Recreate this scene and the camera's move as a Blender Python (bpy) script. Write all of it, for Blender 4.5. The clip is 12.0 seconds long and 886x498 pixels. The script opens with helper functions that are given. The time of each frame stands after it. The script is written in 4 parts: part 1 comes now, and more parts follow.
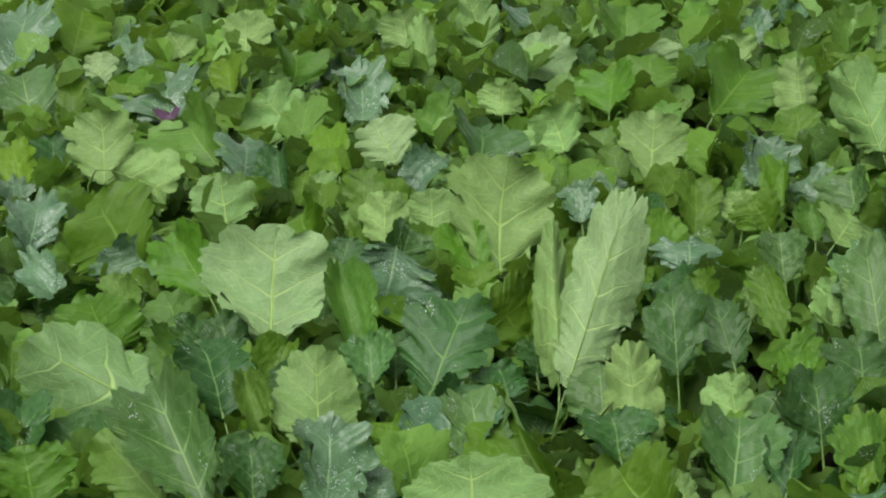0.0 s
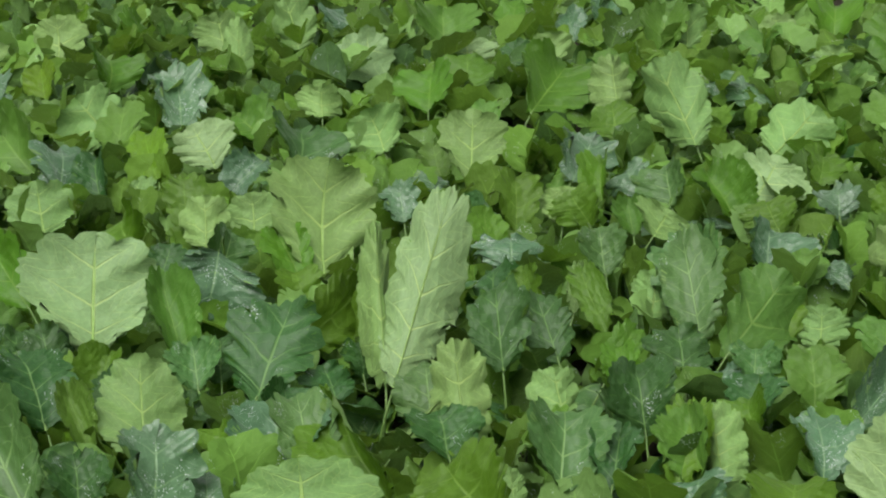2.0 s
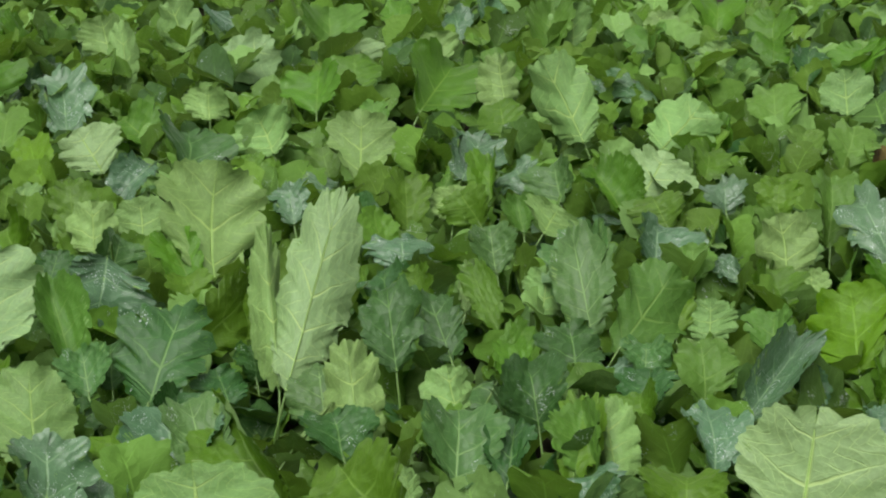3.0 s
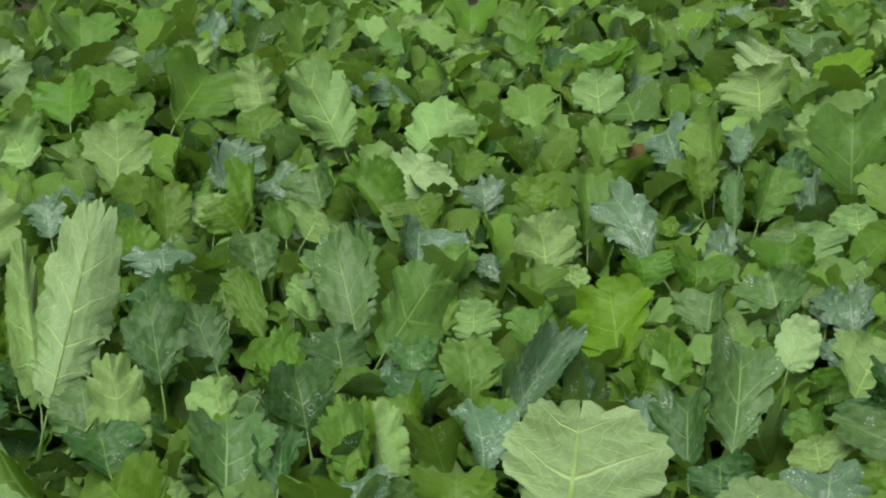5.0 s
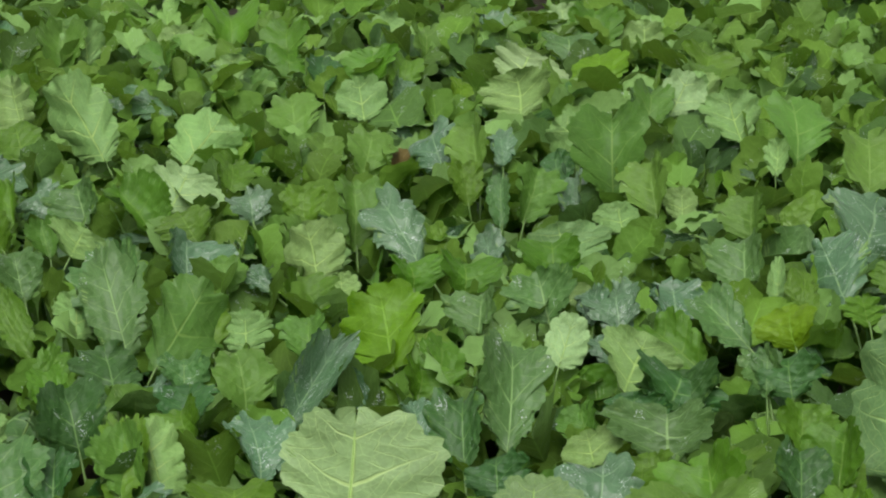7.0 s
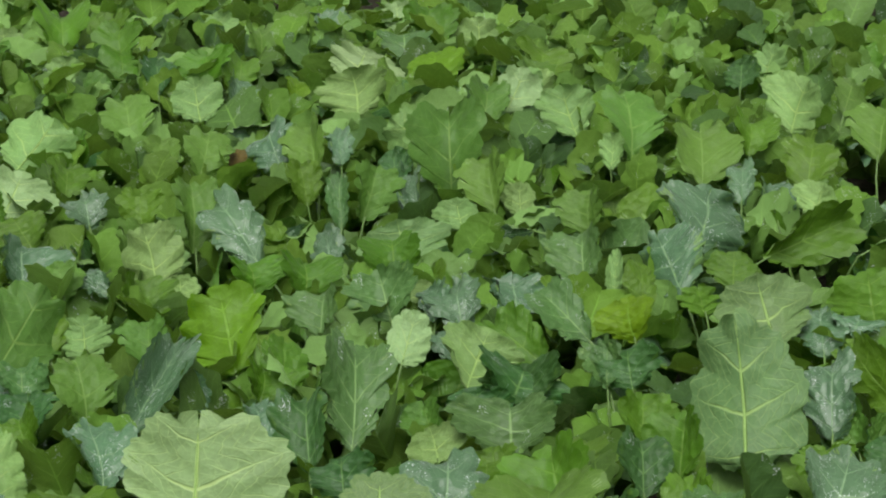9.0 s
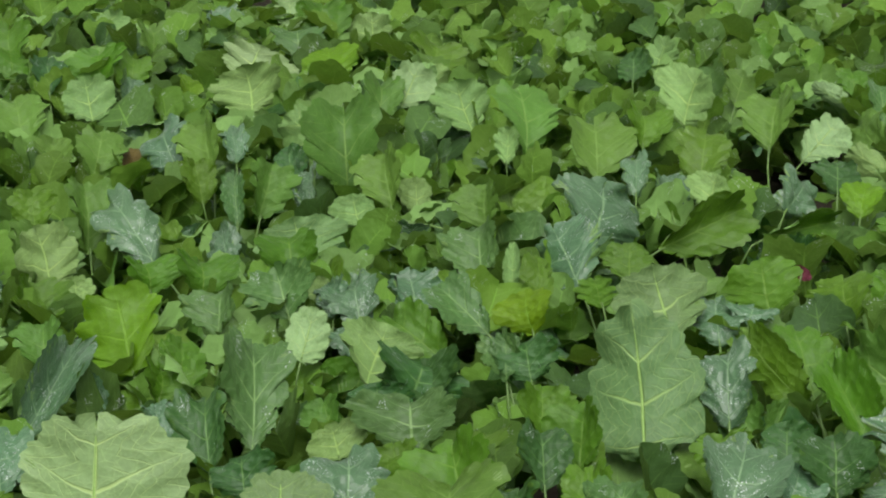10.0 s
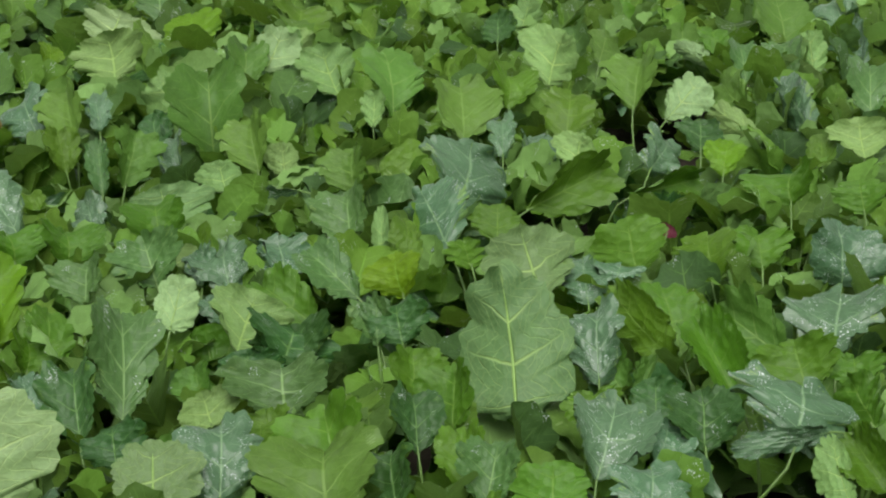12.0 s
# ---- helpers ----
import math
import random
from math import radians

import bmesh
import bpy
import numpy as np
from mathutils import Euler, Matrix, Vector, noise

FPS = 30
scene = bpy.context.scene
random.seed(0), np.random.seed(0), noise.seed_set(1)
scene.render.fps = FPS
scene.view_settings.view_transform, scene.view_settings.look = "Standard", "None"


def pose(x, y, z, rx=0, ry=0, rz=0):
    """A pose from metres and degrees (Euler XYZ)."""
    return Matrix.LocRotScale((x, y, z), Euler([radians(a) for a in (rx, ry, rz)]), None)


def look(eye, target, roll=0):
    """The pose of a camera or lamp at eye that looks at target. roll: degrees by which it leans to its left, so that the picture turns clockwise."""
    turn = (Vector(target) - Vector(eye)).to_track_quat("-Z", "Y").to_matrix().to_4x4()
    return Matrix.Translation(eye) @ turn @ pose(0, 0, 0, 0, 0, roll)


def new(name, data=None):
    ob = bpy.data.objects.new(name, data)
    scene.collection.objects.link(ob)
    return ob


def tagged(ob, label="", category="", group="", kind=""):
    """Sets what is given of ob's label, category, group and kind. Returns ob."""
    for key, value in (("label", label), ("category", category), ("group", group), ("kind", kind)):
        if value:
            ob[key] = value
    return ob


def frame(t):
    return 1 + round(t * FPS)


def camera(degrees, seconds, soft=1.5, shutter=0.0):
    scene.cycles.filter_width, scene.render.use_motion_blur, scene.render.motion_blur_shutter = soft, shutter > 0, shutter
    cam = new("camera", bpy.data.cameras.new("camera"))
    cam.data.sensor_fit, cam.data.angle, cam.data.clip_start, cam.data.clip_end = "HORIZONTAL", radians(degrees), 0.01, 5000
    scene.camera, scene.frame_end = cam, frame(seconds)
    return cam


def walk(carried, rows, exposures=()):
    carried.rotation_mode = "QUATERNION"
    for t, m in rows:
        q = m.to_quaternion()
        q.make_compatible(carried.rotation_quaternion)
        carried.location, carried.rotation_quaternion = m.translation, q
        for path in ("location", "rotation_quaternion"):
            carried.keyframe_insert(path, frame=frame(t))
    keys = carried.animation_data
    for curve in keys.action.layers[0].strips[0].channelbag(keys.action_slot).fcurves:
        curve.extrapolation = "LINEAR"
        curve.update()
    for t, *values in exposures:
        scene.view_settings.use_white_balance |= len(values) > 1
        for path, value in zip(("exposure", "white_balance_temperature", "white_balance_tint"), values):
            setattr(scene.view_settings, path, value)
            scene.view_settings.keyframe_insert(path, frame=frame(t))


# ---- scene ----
EYE = 1.60
cam = camera(27.25, 12.0, soft=2.1)
# seconds, pan to the right, pitch, roll: a tripod that turns where it stands
ROWS = [
    (0.0, -0.24, -17.59, -3.15),
    (0.5, 1.03, -17.63, -3.12),
    (1.0, 2.61, -17.70, -3.06),
    (1.5, 3.89, -17.75, -3.03),
    (2.0, 5.57, -17.85, -2.93),
    (2.5, 7.10, -17.91, -2.87),
    (3.0, 9.16, -18.02, -2.91),
    (5.0, 16.98, -18.20, -2.40),
    (5.5, 18.64, -18.21, -2.40),
    (6.0, 20.82, -18.29, -2.36),
    (6.5, 22.69, -18.25, -2.18),
    (7.0, 24.58, -18.24, -2.17),
    (9.0, 29.85, -18.46, -1.83),
    (9.5, 31.37, -18.56, -1.73),
    (10.0, 33.24, -18.70, -1.72),
    (10.5, 34.58, -18.74, -1.65),
    (11.0, 35.87, -19.00, -1.55),
    (11.5, 36.76, -19.53, -1.57),
    (12.0, 37.56, -19.96, -1.48),
]
walk(cam, [(t, pose(0, 0, EYE, 0, 0, -pan) @ pose(0, 0, 0, 90 + tilt) @ pose(0, 0, 0, 0, 0, roll)) for t, pan, tilt, roll in ROWS],
     exposures=[(0.0, 0.63), (12.0, 0.56)])

# ---------------------------------------------------------------- overcast daylight
SUN_UP, SUN_AZ = 66, 215
world = bpy.data.worlds.new("overcast_sky")
scene.world = world
world.use_nodes = True
wn, wl = world.node_tree.nodes, world.node_tree.links
sky = wn.new("ShaderNodeTexSky")
sky.sky_type, sky.sun_disc = "NISHITA", False
sky.sun_elevation, sky.sun_rotation = radians(SUN_UP), radians(SUN_AZ)
sky.dust_density = 3.0
cloud = wn.new("ShaderNodeHueSaturation")
cloud.inputs["Saturation"].default_value = 0.05
wl.new(sky.outputs[0], cloud.inputs["Color"])
wl.new(cloud.outputs[0], wn["Background"].inputs[0])
wn["Background"].inputs[1].default_value = 0.13
lamp = bpy.data.lights.new("sun", "SUN")
lamp.energy, lamp.angle, lamp.color = 1.5, radians(45), (1.0, 0.97, 0.92)
sun = new("sun", lamp)
sun.matrix_world = look((0, 0, 20), (-math.sin(radians(SUN_AZ)) * 20 / math.tan(radians(SUN_UP)), -math.cos(radians(SUN_AZ)) * 20 / math.tan(radians(SUN_UP)), 0))


# ---------------------------------------------------------------- materials
def wire(mat):
    nodes, links = mat.node_tree.nodes, mat.node_tree.links

    def put(node, **sockets):
        n = nodes.new(node)
        for key, value in sockets.items():
            name = key.replace("_", " ")
            sock = n.inputs[int(key[1:])] if key[0] == "i" and key[1:].isdigit() else n.inputs[name]
            if isinstance(value, bpy.types.NodeSocket):
                links.new(value, sock)
            else:
                sock.default_value = value
        return n

    def calc(op, a, b=0.0, clamp=False):
        n = nodes.new("ShaderNodeMath")
        n.operation, n.use_clamp = op, clamp
        for k, v in enumerate((a, b)):
            if isinstance(v, bpy.types.NodeSocket):
                links.new(v, n.inputs[k])
            else:
                n.inputs[k].default_value = v
        return n.outputs[0]

    def ramp(x, lo, hi, to_lo, to_hi):
        n = put("ShaderNodeMapRange", i0=x, i1=lo, i2=hi, i3=to_lo, i4=to_hi)
        n.interpolation_type = "SMOOTHSTEP"
        return n.outputs[0]

    def blend(fac, a, b, mode="MIX"):
        n = nodes.new("ShaderNodeMix")
        n.data_type, n.blend_type = "RGBA", mode
        for k, v in ((0, fac), (6, a), (7, b)):
            if isinstance(v, bpy.types.NodeSocket):
                links.new(v, n.inputs[k])
            else:
                n.inputs[k].default_value = v if k == 0 else (*v, 1)
        return n.outputs[2]

    return put, calc, ramp, blend, nodes, links


def leaf_material(name, base, vein, rough=0.5, dew=0.0, glow=0.3, vary=0.12, size=1.0, island=False, relief=0.5, veins=1.0, gloss=0.32):
    """A leaf's skin: midrib, side veins and a fine net, mottling, wax, and dew whose sky glints are painted white."""
    mat = bpy.data.materials.new(name)
    mat.use_nodes = True
    put, calc, ramp, blend, nodes, links = wire(mat)
    tc = nodes.new("ShaderNodeTexCoord")
    uv = put("ShaderNodeSeparateXYZ", Vector=tc.outputs["UV"])
    s, v = uv.outputs[0], uv.outputs[1]
    place = put("ShaderNodeVectorMath", i0=tc.outputs["Object"])
    place.operation = "SCALE"
    place.inputs["Scale"].default_value = size
    place = place.outputs[0]
    wob = put("ShaderNodeTexNoise", Vector=place, Scale=5.0, Detail=2.0).outputs["Fac"]
    mid = ramp(calc("ADD", v, calc("MULTIPLY", s, 0.0035)), 0.022, 0.05, 1.0, 0.0)
    side = calc("ADD", s, calc("MULTIPLY", calc("SUBTRACT", wob, 0.5), 0.16))
    puff = calc("ABSOLUTE", calc("SUBTRACT", calc("FRACT", side), 0.5))
    slim = calc("ADD", puff, calc("MULTIPLY", v, 0.045))
    side = calc("MULTIPLY", ramp(slim, 0.022, 0.062, 1.0, 0.0), calc("SUBTRACT", 1.0, calc("MULTIPLY", v, 0.6)))
    twig = calc("ADD", calc("MULTIPLY", v, 4.2), calc("ADD", calc("MULTIPLY", puff, 3.4), calc("MULTIPLY", wob, 1.3)))
    twig = calc("ABSOLUTE", calc("SUBTRACT", calc("FRACT", twig), 0.5))
    side = calc("MAXIMUM", side, calc("MULTIPLY", ramp(twig, 0.02, 0.075, 0.42, 0.0), ramp(v, 0.12, 0.3, 0.0, 1.0)))
    net = put("ShaderNodeTexVoronoi", Vector=place, Scale=11.0)
    net.feature = "DISTANCE_TO_EDGE"
    netv = ramp(net.outputs["Distance"], 0.01, 0.09, 1.0, 0.0)
    line = calc("MAXIMUM", calc("MAXIMUM", mid, calc("MULTIPLY", side, 0.95)), calc("MULTIPLY", netv, 0.06 + 0.06 * relief))
    rnd = nodes.new("ShaderNodeNewGeometry").outputs["Random Per Island"] if island else nodes.new("ShaderNodeObjectInfo").outputs["Random"]
    blot = put("ShaderNodeTexNoise", Vector=place, Scale=2.6, Detail=4.0, Roughness=0.6).outputs["Fac"]
    grain = put("ShaderNodeTexNoise", Vector=place, Scale=38.0, Detail=3.0).outputs["Fac"]
    shade = tuple(c * 0.74 for c in base)
    col = blend(ramp(blot, 0.3, 0.72, 0.0, 1.0), shade, base)
    col = blend(calc("MULTIPLY", ramp(grain, 0.35, 0.75, 0.0, 1.0), 0.25), col, tuple(min(1, c * 1.5) for c in base))
    if island:
        # the mixed stand: blue-green, mid and yellow-green leaves
        mix = ramp(rnd, 0.02, 0.38, 0.0, 1.0)
        other = blend(mix, (0.032, 0.088, 0.034), (0.118, 0.226, 0.028))
        other = blend(ramp(rnd, 0.58, 0.90, 0.0, 1.0), other, (0.24, 0.36, 0.11))
        col = blend(0.8, col, other)
    tone = put("ShaderNodeHueSaturation", Color=col)
    links.new(ramp(rnd, 0.0, 1.0, 0.5 - vary * 0.06, 0.5 + vary * 0.10), tone.inputs["Hue"])
    links.new(ramp(calc("FRACT", calc("MULTIPLY", rnd, 7.3)), 0.0, 1.0, 1.0 - vary, 1.0 + vary), tone.inputs["Value"])
    pale = blend(0.45, tone.outputs[0], vein, "ADD") if island else vein
    col = blend(calc("MULTIPLY", line, 0.75 * veins), tone.outputs[0], pale)
    r_out = calc("ADD", rough - 0.08, calc("MULTIPLY", grain, 0.16))
    high = calc("ADD", calc("MULTIPLY", line, 0.45 * relief), calc("ADD", calc("MULTIPLY", blot, 0.6), calc("MULTIPLY", puff, 0.40)))
    pucker = put("ShaderNodeTexVoronoi", Vector=place, Scale=8.0).outputs["Distance"]
    high = calc("ADD", high, calc("MULTIPLY", pucker, 0.95))
    if dew > 0:
        drop = put("ShaderNodeTexVoronoi", Vector=place, Scale=44.0, Randomness=1.0)
        patch = put("ShaderNodeTexNoise", Vector=place, Scale=3.4, Detail=1.0).outputs["Fac"]
        cut = calc("MULTIPLY", ramp(patch, 0.62 - 0.32 * dew, 0.70, 0.0, 0.44), put("ShaderNodeSeparateColor", Color=drop.outputs["Color"]).outputs[0])
        bead = ramp(calc("SUBTRACT", drop.outputs["Distance"], cut), -0.03, 0.03, 1.0, 0.0)
        # the sky's white glint on the clear drops, put into the colour
        col = blend(calc("MULTIPLY", bead, 0.75), col, (0.72, 0.78, 0.76))
        r_out = calc("SUBTRACT", r_out, calc("MULTIPLY", bead, 0.35), True)
        high = calc("ADD", high, calc("MULTIPLY", bead, 1.6))
    bump = put("ShaderNodeBump", Height=high, Strength=0.6, Distance=0.006)
    skin = nodes["Principled BSDF"]
    links.new(col, skin.inputs["Base Color"])
    links.new(r_out, skin.inputs["Roughness"])
    links.new(bump.outputs[0], skin.inputs["Normal"])
    skin.inputs["Specular IOR Level"].default_value = gloss
    thin = put("ShaderNodeBsdfTranslucent", Color=blend(0.5, col, (0.20, 0.34, 0.03)))
    both = put("ShaderNodeMixShader", i0=glow, i1=skin.outputs[0], i2=thin.outputs[0])
    links.new(both.outputs[0], nodes["Material Output"].inputs[0])
    return mat


def plain_material(name, a, b, rough, scale, bump=0.3):
    mat = bpy.data.materials.new(name)
    mat.use_nodes = True
    put, calc, ramp, blend, nodes, links = wire(mat)
    tc = nodes.new("ShaderNodeTexCoord").outputs["Object"]
    n1 = put("ShaderNodeTexNoise", Vector=tc, Scale=scale, Detail=6.0, Roughness=0.65).outputs["Fac"]
    n2 = put("ShaderNodeTexNoise", Vector=tc, Scale=scale * 9, Detail=4.0).outputs["Fac"]
    col = blend(ramp(n1, 0.3, 0.7, 0.0, 1.0), a, b)
    col = blend(calc("MULTIPLY", n2, 0.35), col, tuple(c * 0.4 for c in a))
    skin = nodes["Principled BSDF"]
    links.new(col, skin.inputs["Base Color"])
    skin.inputs["Roughness"].default_value = rough
    links.new(put("ShaderNodeBump", Height=calc("ADD", n1, n2), Strength=bump, Distance=0.02).outputs[0], skin.inputs["Normal"])
    return mat


RIB = (0.40, 0.56, 0.16)
under_pale = leaf_material("leaf_underside", (0.185, 0.325, 0.090), RIB, 0.55, 0.0, 0.20, relief=1.1)
under_white = leaf_material("leaf_underside_light", (0.222, 0.350, 0.135), (0.42, 0.57, 0.20), 0.5, 0.0, 0.14, relief=1.2)
under_sage = leaf_material("leaf_underside_sage", (0.128, 0.232, 0.074), (0.34, 0.50, 0.15), 0.5, 0.0, 0.16, relief=1.2)
top_fresh = leaf_material("leaf_fresh", (0.090, 0.206, 0.012), (0.19, 0.34, 0.05), 0.45, 0.0, 0.30, veins=0.75)
top_lime = leaf_material("leaf_lime", (0.128, 0.250, 0.005), (0.19, 0.37, 0.03), 0.45, 0.0, 0.32)
top_mid = leaf_material("leaf_mid", (0.100, 0.214, 0.028), (0.22, 0.37, 0.08), 0.5, 0.0, 0.28, veins=0.75)
top_blue = leaf_material("leaf_blue_waxy", (0.070, 0.154, 0.066), (0.19, 0.32, 0.15), 0.34, 1.0, 0.10, gloss=0.5)
top_dark = leaf_material("leaf_dark", (0.034, 0.104, 0.020), (0.14, 0.27, 0.07), 0.45, 0.2, 0.16)
top_grey = leaf_material("leaf_grey_green", (0.068, 0.158, 0.036), (0.22, 0.37, 0.12), 0.45, 0.1, 0.18, gloss=0.36)
top_purple = leaf_material("leaf_purple", (0.12, 0.06, 0.115), (0.20, 0.13, 0.17), 0.5, 0.0, 0.2)
top_yellow = leaf_material("leaf_withered", (0.11, 0.075, 0.014), (0.16, 0.12, 0.04), 0.6, 0.0, 0.2)
top_red = leaf_material("leaf_red", (0.11, 0.012, 0.025), (0.16, 0.05, 0.05), 0.5, 0.0, 0.2)
stand_skin = leaf_material("crop_mixed_leaf", (0.08, 0.18, 0.02), (0.22, 0.40, 0.07), 0.55, 0.2, 0.30, vary=0.2, size=6.0, island=True, veins=1.0, gloss=0.16)
# stalk green darkened: the shade under the leaves is in this colour
stalk_skin = plain_material("leaf_stalk", (0.085, 0.17, 0.03), (0.14, 0.25, 0.05), 0.45, 30, 0.1)
rib_skin = plain_material("leaf_rib", (0.24, 0.42, 0.08), (0.33, 0.52, 0.14), 0.5, 20, 0.1)
soil = plain_material("soil", (0.030, 0.022, 0.014), (0.06, 0.046, 0.030), 0.95, 2.5, 0.8)

PALE, WHITE, FRESH, LIME, MID, BLUE, DARK, PURPLE, YELLOW, RED, GREY, SAGE = range(12)
SKINS = {  # upper side, underside
    PALE: (top_mid, under_pale), WHITE: (top_mid, under_white), FRESH: (top_fresh, under_pale), LIME: (top_lime, top_fresh),
    MID: (top_mid, under_pale), BLUE: (top_blue, under_pale), DARK: (top_dark, top_mid), PURPLE: (top_purple, top_purple),
    YELLOW: (top_yellow, top_yellow), RED: (top_red, top_red), GREY: (top_grey, under_pale), SAGE: (top_mid, under_sage)}
WORDS = {PALE: "pale green", WHITE: "whitish green", FRESH: "fresh green", LIME: "yellow-green", MID: "mid green",
         BLUE: "blue-green dewy", DARK: "dark green", PURPLE: "purple-tinged", YELLOW: "withered yellow", RED: "dark red", GREY: "grey-green", SAGE: "sage green"}


# ---------------------------------------------------------------- leaves
# how the blade narrows to its foot and to its tip, side lobes, their depth, the teeth, the slant of the side veins
FORMS = ((0.82, 0.44, 5.4, 0.28, 0.12, 2.1), (0.50, 0.46, 6.2, 0.20, 0.10, 2.0), (0.66, 0.46, 7.4, 0.24, 0.13, 1.35),
         (0.62, 0.50, 5.2, 0.42, 0.15, 2.0), (0.55, 0.55, 6.8, 0.18, 0.13, 1.7), (0.78, 0.40, 5.6, 0.26, 0.10, 2.3),
         (0.40, 0.62, 4.4, 0.26, 0.10, 1.5))
VARIANTS = 3
SHAPES = len(FORMS) * VARIANTS


def leaf_points(rng, rows, cols, ruffle=1.0, bend=None, form=None, calm=1.0):
    """A rape leaf of length 1 and width 1: scalloped, toothed, arched, cupped and ruffled. Rows run from midrib to margin along the side veins, left half then right half."""
    s = np.linspace(0, 1, rows)
    bend = rng.uniform(-0.15, 0.75) if bend is None else bend
    cup, tw = calm * rng.uniform(-0.34, 0.44), calm * rng.uniform(-0.6, 0.6)
    foot, head, lobes, deep, tooth, slant = FORMS[int(rng.integers(len(FORMS)))] if form is None else form
    lobes = lobes + rng.uniform(-0.4, 0.4)
    fold, lop = calm * rng.uniform(-0.12, 0.55), rng.uniform(-0.10, 0.10)
    waves = [(q * math.cos(h), q * math.sin(h), w, 0.19 / q) for q, h, w in zip((6, 9, 14, 20, 28), rng.uniform(0, 3.14, 5), rng.uniform(0, 6.28, 5))]
    y = (1 - np.cos(np.pi * s)) / 2
    half = np.maximum(y, 1e-6) ** foot * np.maximum(1 - y, 1e-6) ** head
    half = 0.5 * half / half.max()
    half[0], half[-1] = 0.012, 0.0
    sides = []
    for side in (-1, 1):
        p1, p2, p3, p4 = rng.uniform(0, 6.28, 4)
        edge = half * (1 + side * lop + 0.10 * np.sin(5.5 * s + p1) * np.sin(np.pi * s))
        run = np.concatenate([[0], np.cumsum(np.hypot(np.diff(edge), np.diff(y)))])
        u = 0.5 + lobes * (1 - (run / run[-1]) ** 0.9) + 0.16 * np.sin(6 * s + p4) * np.sin(np.pi * s)
        scallop = np.abs(np.sin(np.pi * u)) ** 0.55 - 0.70
        nick = (3.3 * u + 0.4 * np.sin(4 * s + p2)) % 1
        nick = np.where(nick < 0.62, nick / 0.62, (1 - nick) / 0.38) - 0.5
        grow = (0.8 + 0.35 * np.sin(9 * s + p1)) * (1 + 0.3 * s)
        wave = (deep * grow * scallop + tooth * (0.8 + 0.4 * np.sin(11 * s + p3)) * nick) * 0.40 * np.sqrt(edge / 0.5 + 0.12 * y ** 4)
        ex, ey = np.gradient(edge), np.gradient(y)
        size = np.hypot(ex, ey)
        out = np.stack([side * (edge + wave * ey / size), y - wave * ex / size], 1)
        rib = np.stack([0 * s, 0.84 * y ** slant], 1)
        rib[0, 1] = 0.0
        v = np.linspace(0, 1, cols) ** 0.85
        plain = np.stack([side * edge, y], 1)
        flat = rib[:, None, :] + (plain - rib)[:, None, :] * v[None, :, None] + (out - plain)[:, None, :] * v[None, :, None] ** 2.5
        k = rng.uniform(0.9, 2.2)
        vv, ss = v[None, :], s[:, None]
        puff = np.abs((u % 1) - 0.5)[:, None] * 2
        z = cup * 1.6 * vv ** 1.6 * edge[:, None] + fold * (np.abs(flat[..., 0]) - 0.12)
        z = z + ruffle * 0.045 * vv ** 2 * np.sin(k * 2 * np.pi * ss + p3) + ruffle * 0.020 * vv ** 3 * (0.4 + 0.6 * np.sin(5 * ss + p4)) * np.sin(k * 5.3 * np.pi * ss + p2)
        z = z + ruffle * 0.034 * vv ** 4 * np.sin(2 * np.pi * u[:, None] + p1) * (0.5 + 0.6 * np.sin(4 * ss + p2))
        z = z + (0.009 * np.sin(np.pi * np.minimum(vv, 1.0) * 0.8) * (puff - 0.5)) * np.sin(np.pi * ss) ** 0.5
        for w1, w2, w3, amp in waves:
            z = z + ruffle * amp * np.sin(w1 * flat[..., 0] + w2 * flat[..., 1] + w3) * (0.35 + 0.65 * vv ** 1.5)
        z = z + 0.007 * np.sin(23 * ss - 7 * vv + p4) * vv
        sides.append((flat, z, v, u))
    # the midrib's curve: flat at the foot, drooping towards the tip
    knots = np.linspace(-0.1, 1.15, 60)
    turn = -bend * (0.5 * knots + 0.85 * knots ** 2)
    step = knots[1] - knots[0]
    ky, kz = np.cumsum(np.cos(turn)) * step, np.cumsum(np.sin(turn)) * step
    ky, kz = ky - np.interp(0, knots, ky), kz - np.interp(0, knots, kz)
    dip = math.atan2(np.interp(1, knots, kz), np.interp(1, knots, ky))
    ky, kz = ky * math.cos(dip) + kz * math.sin(dip), kz * math.cos(dip) - ky * math.sin(dip)
    turn = turn - dip
    rows_xyz, rows_uv = [], []
    for flat, z, v, u in sides:
        x, y = flat[..., 0], flat[..., 1]
        ang = tw * (y - 0.4)
        x, z = x * np.cos(ang) - z * np.sin(ang), x * np.sin(ang) + z * np.cos(ang)
        a = np.interp(y, knots, turn)
        xyz = np.stack([x, np.interp(y, knots, ky) - z * np.sin(a), np.interp(y, knots, kz) + z * np.cos(a)], -1)
        rows_xyz.append(xyz)
        rows_uv.append(np.stack([np.repeat(u[:, None], len(v), 1), np.repeat(v[None, :], len(u), 0)], -1))
    y0, y1 = rows_xyz[0][0, 0, 1], max(rows_xyz[0][..., 1].max(), rows_xyz[1][..., 1].max())
    wide = rows_xyz[1][..., 0].max() - rows_xyz[0][..., 0].min()
    for xyz in rows_xyz:
        xyz[..., 0] /= wide
        xyz[..., 1] = (xyz[..., 1] - y0) / (y1 - y0)
    return rows_xyz, rows_uv


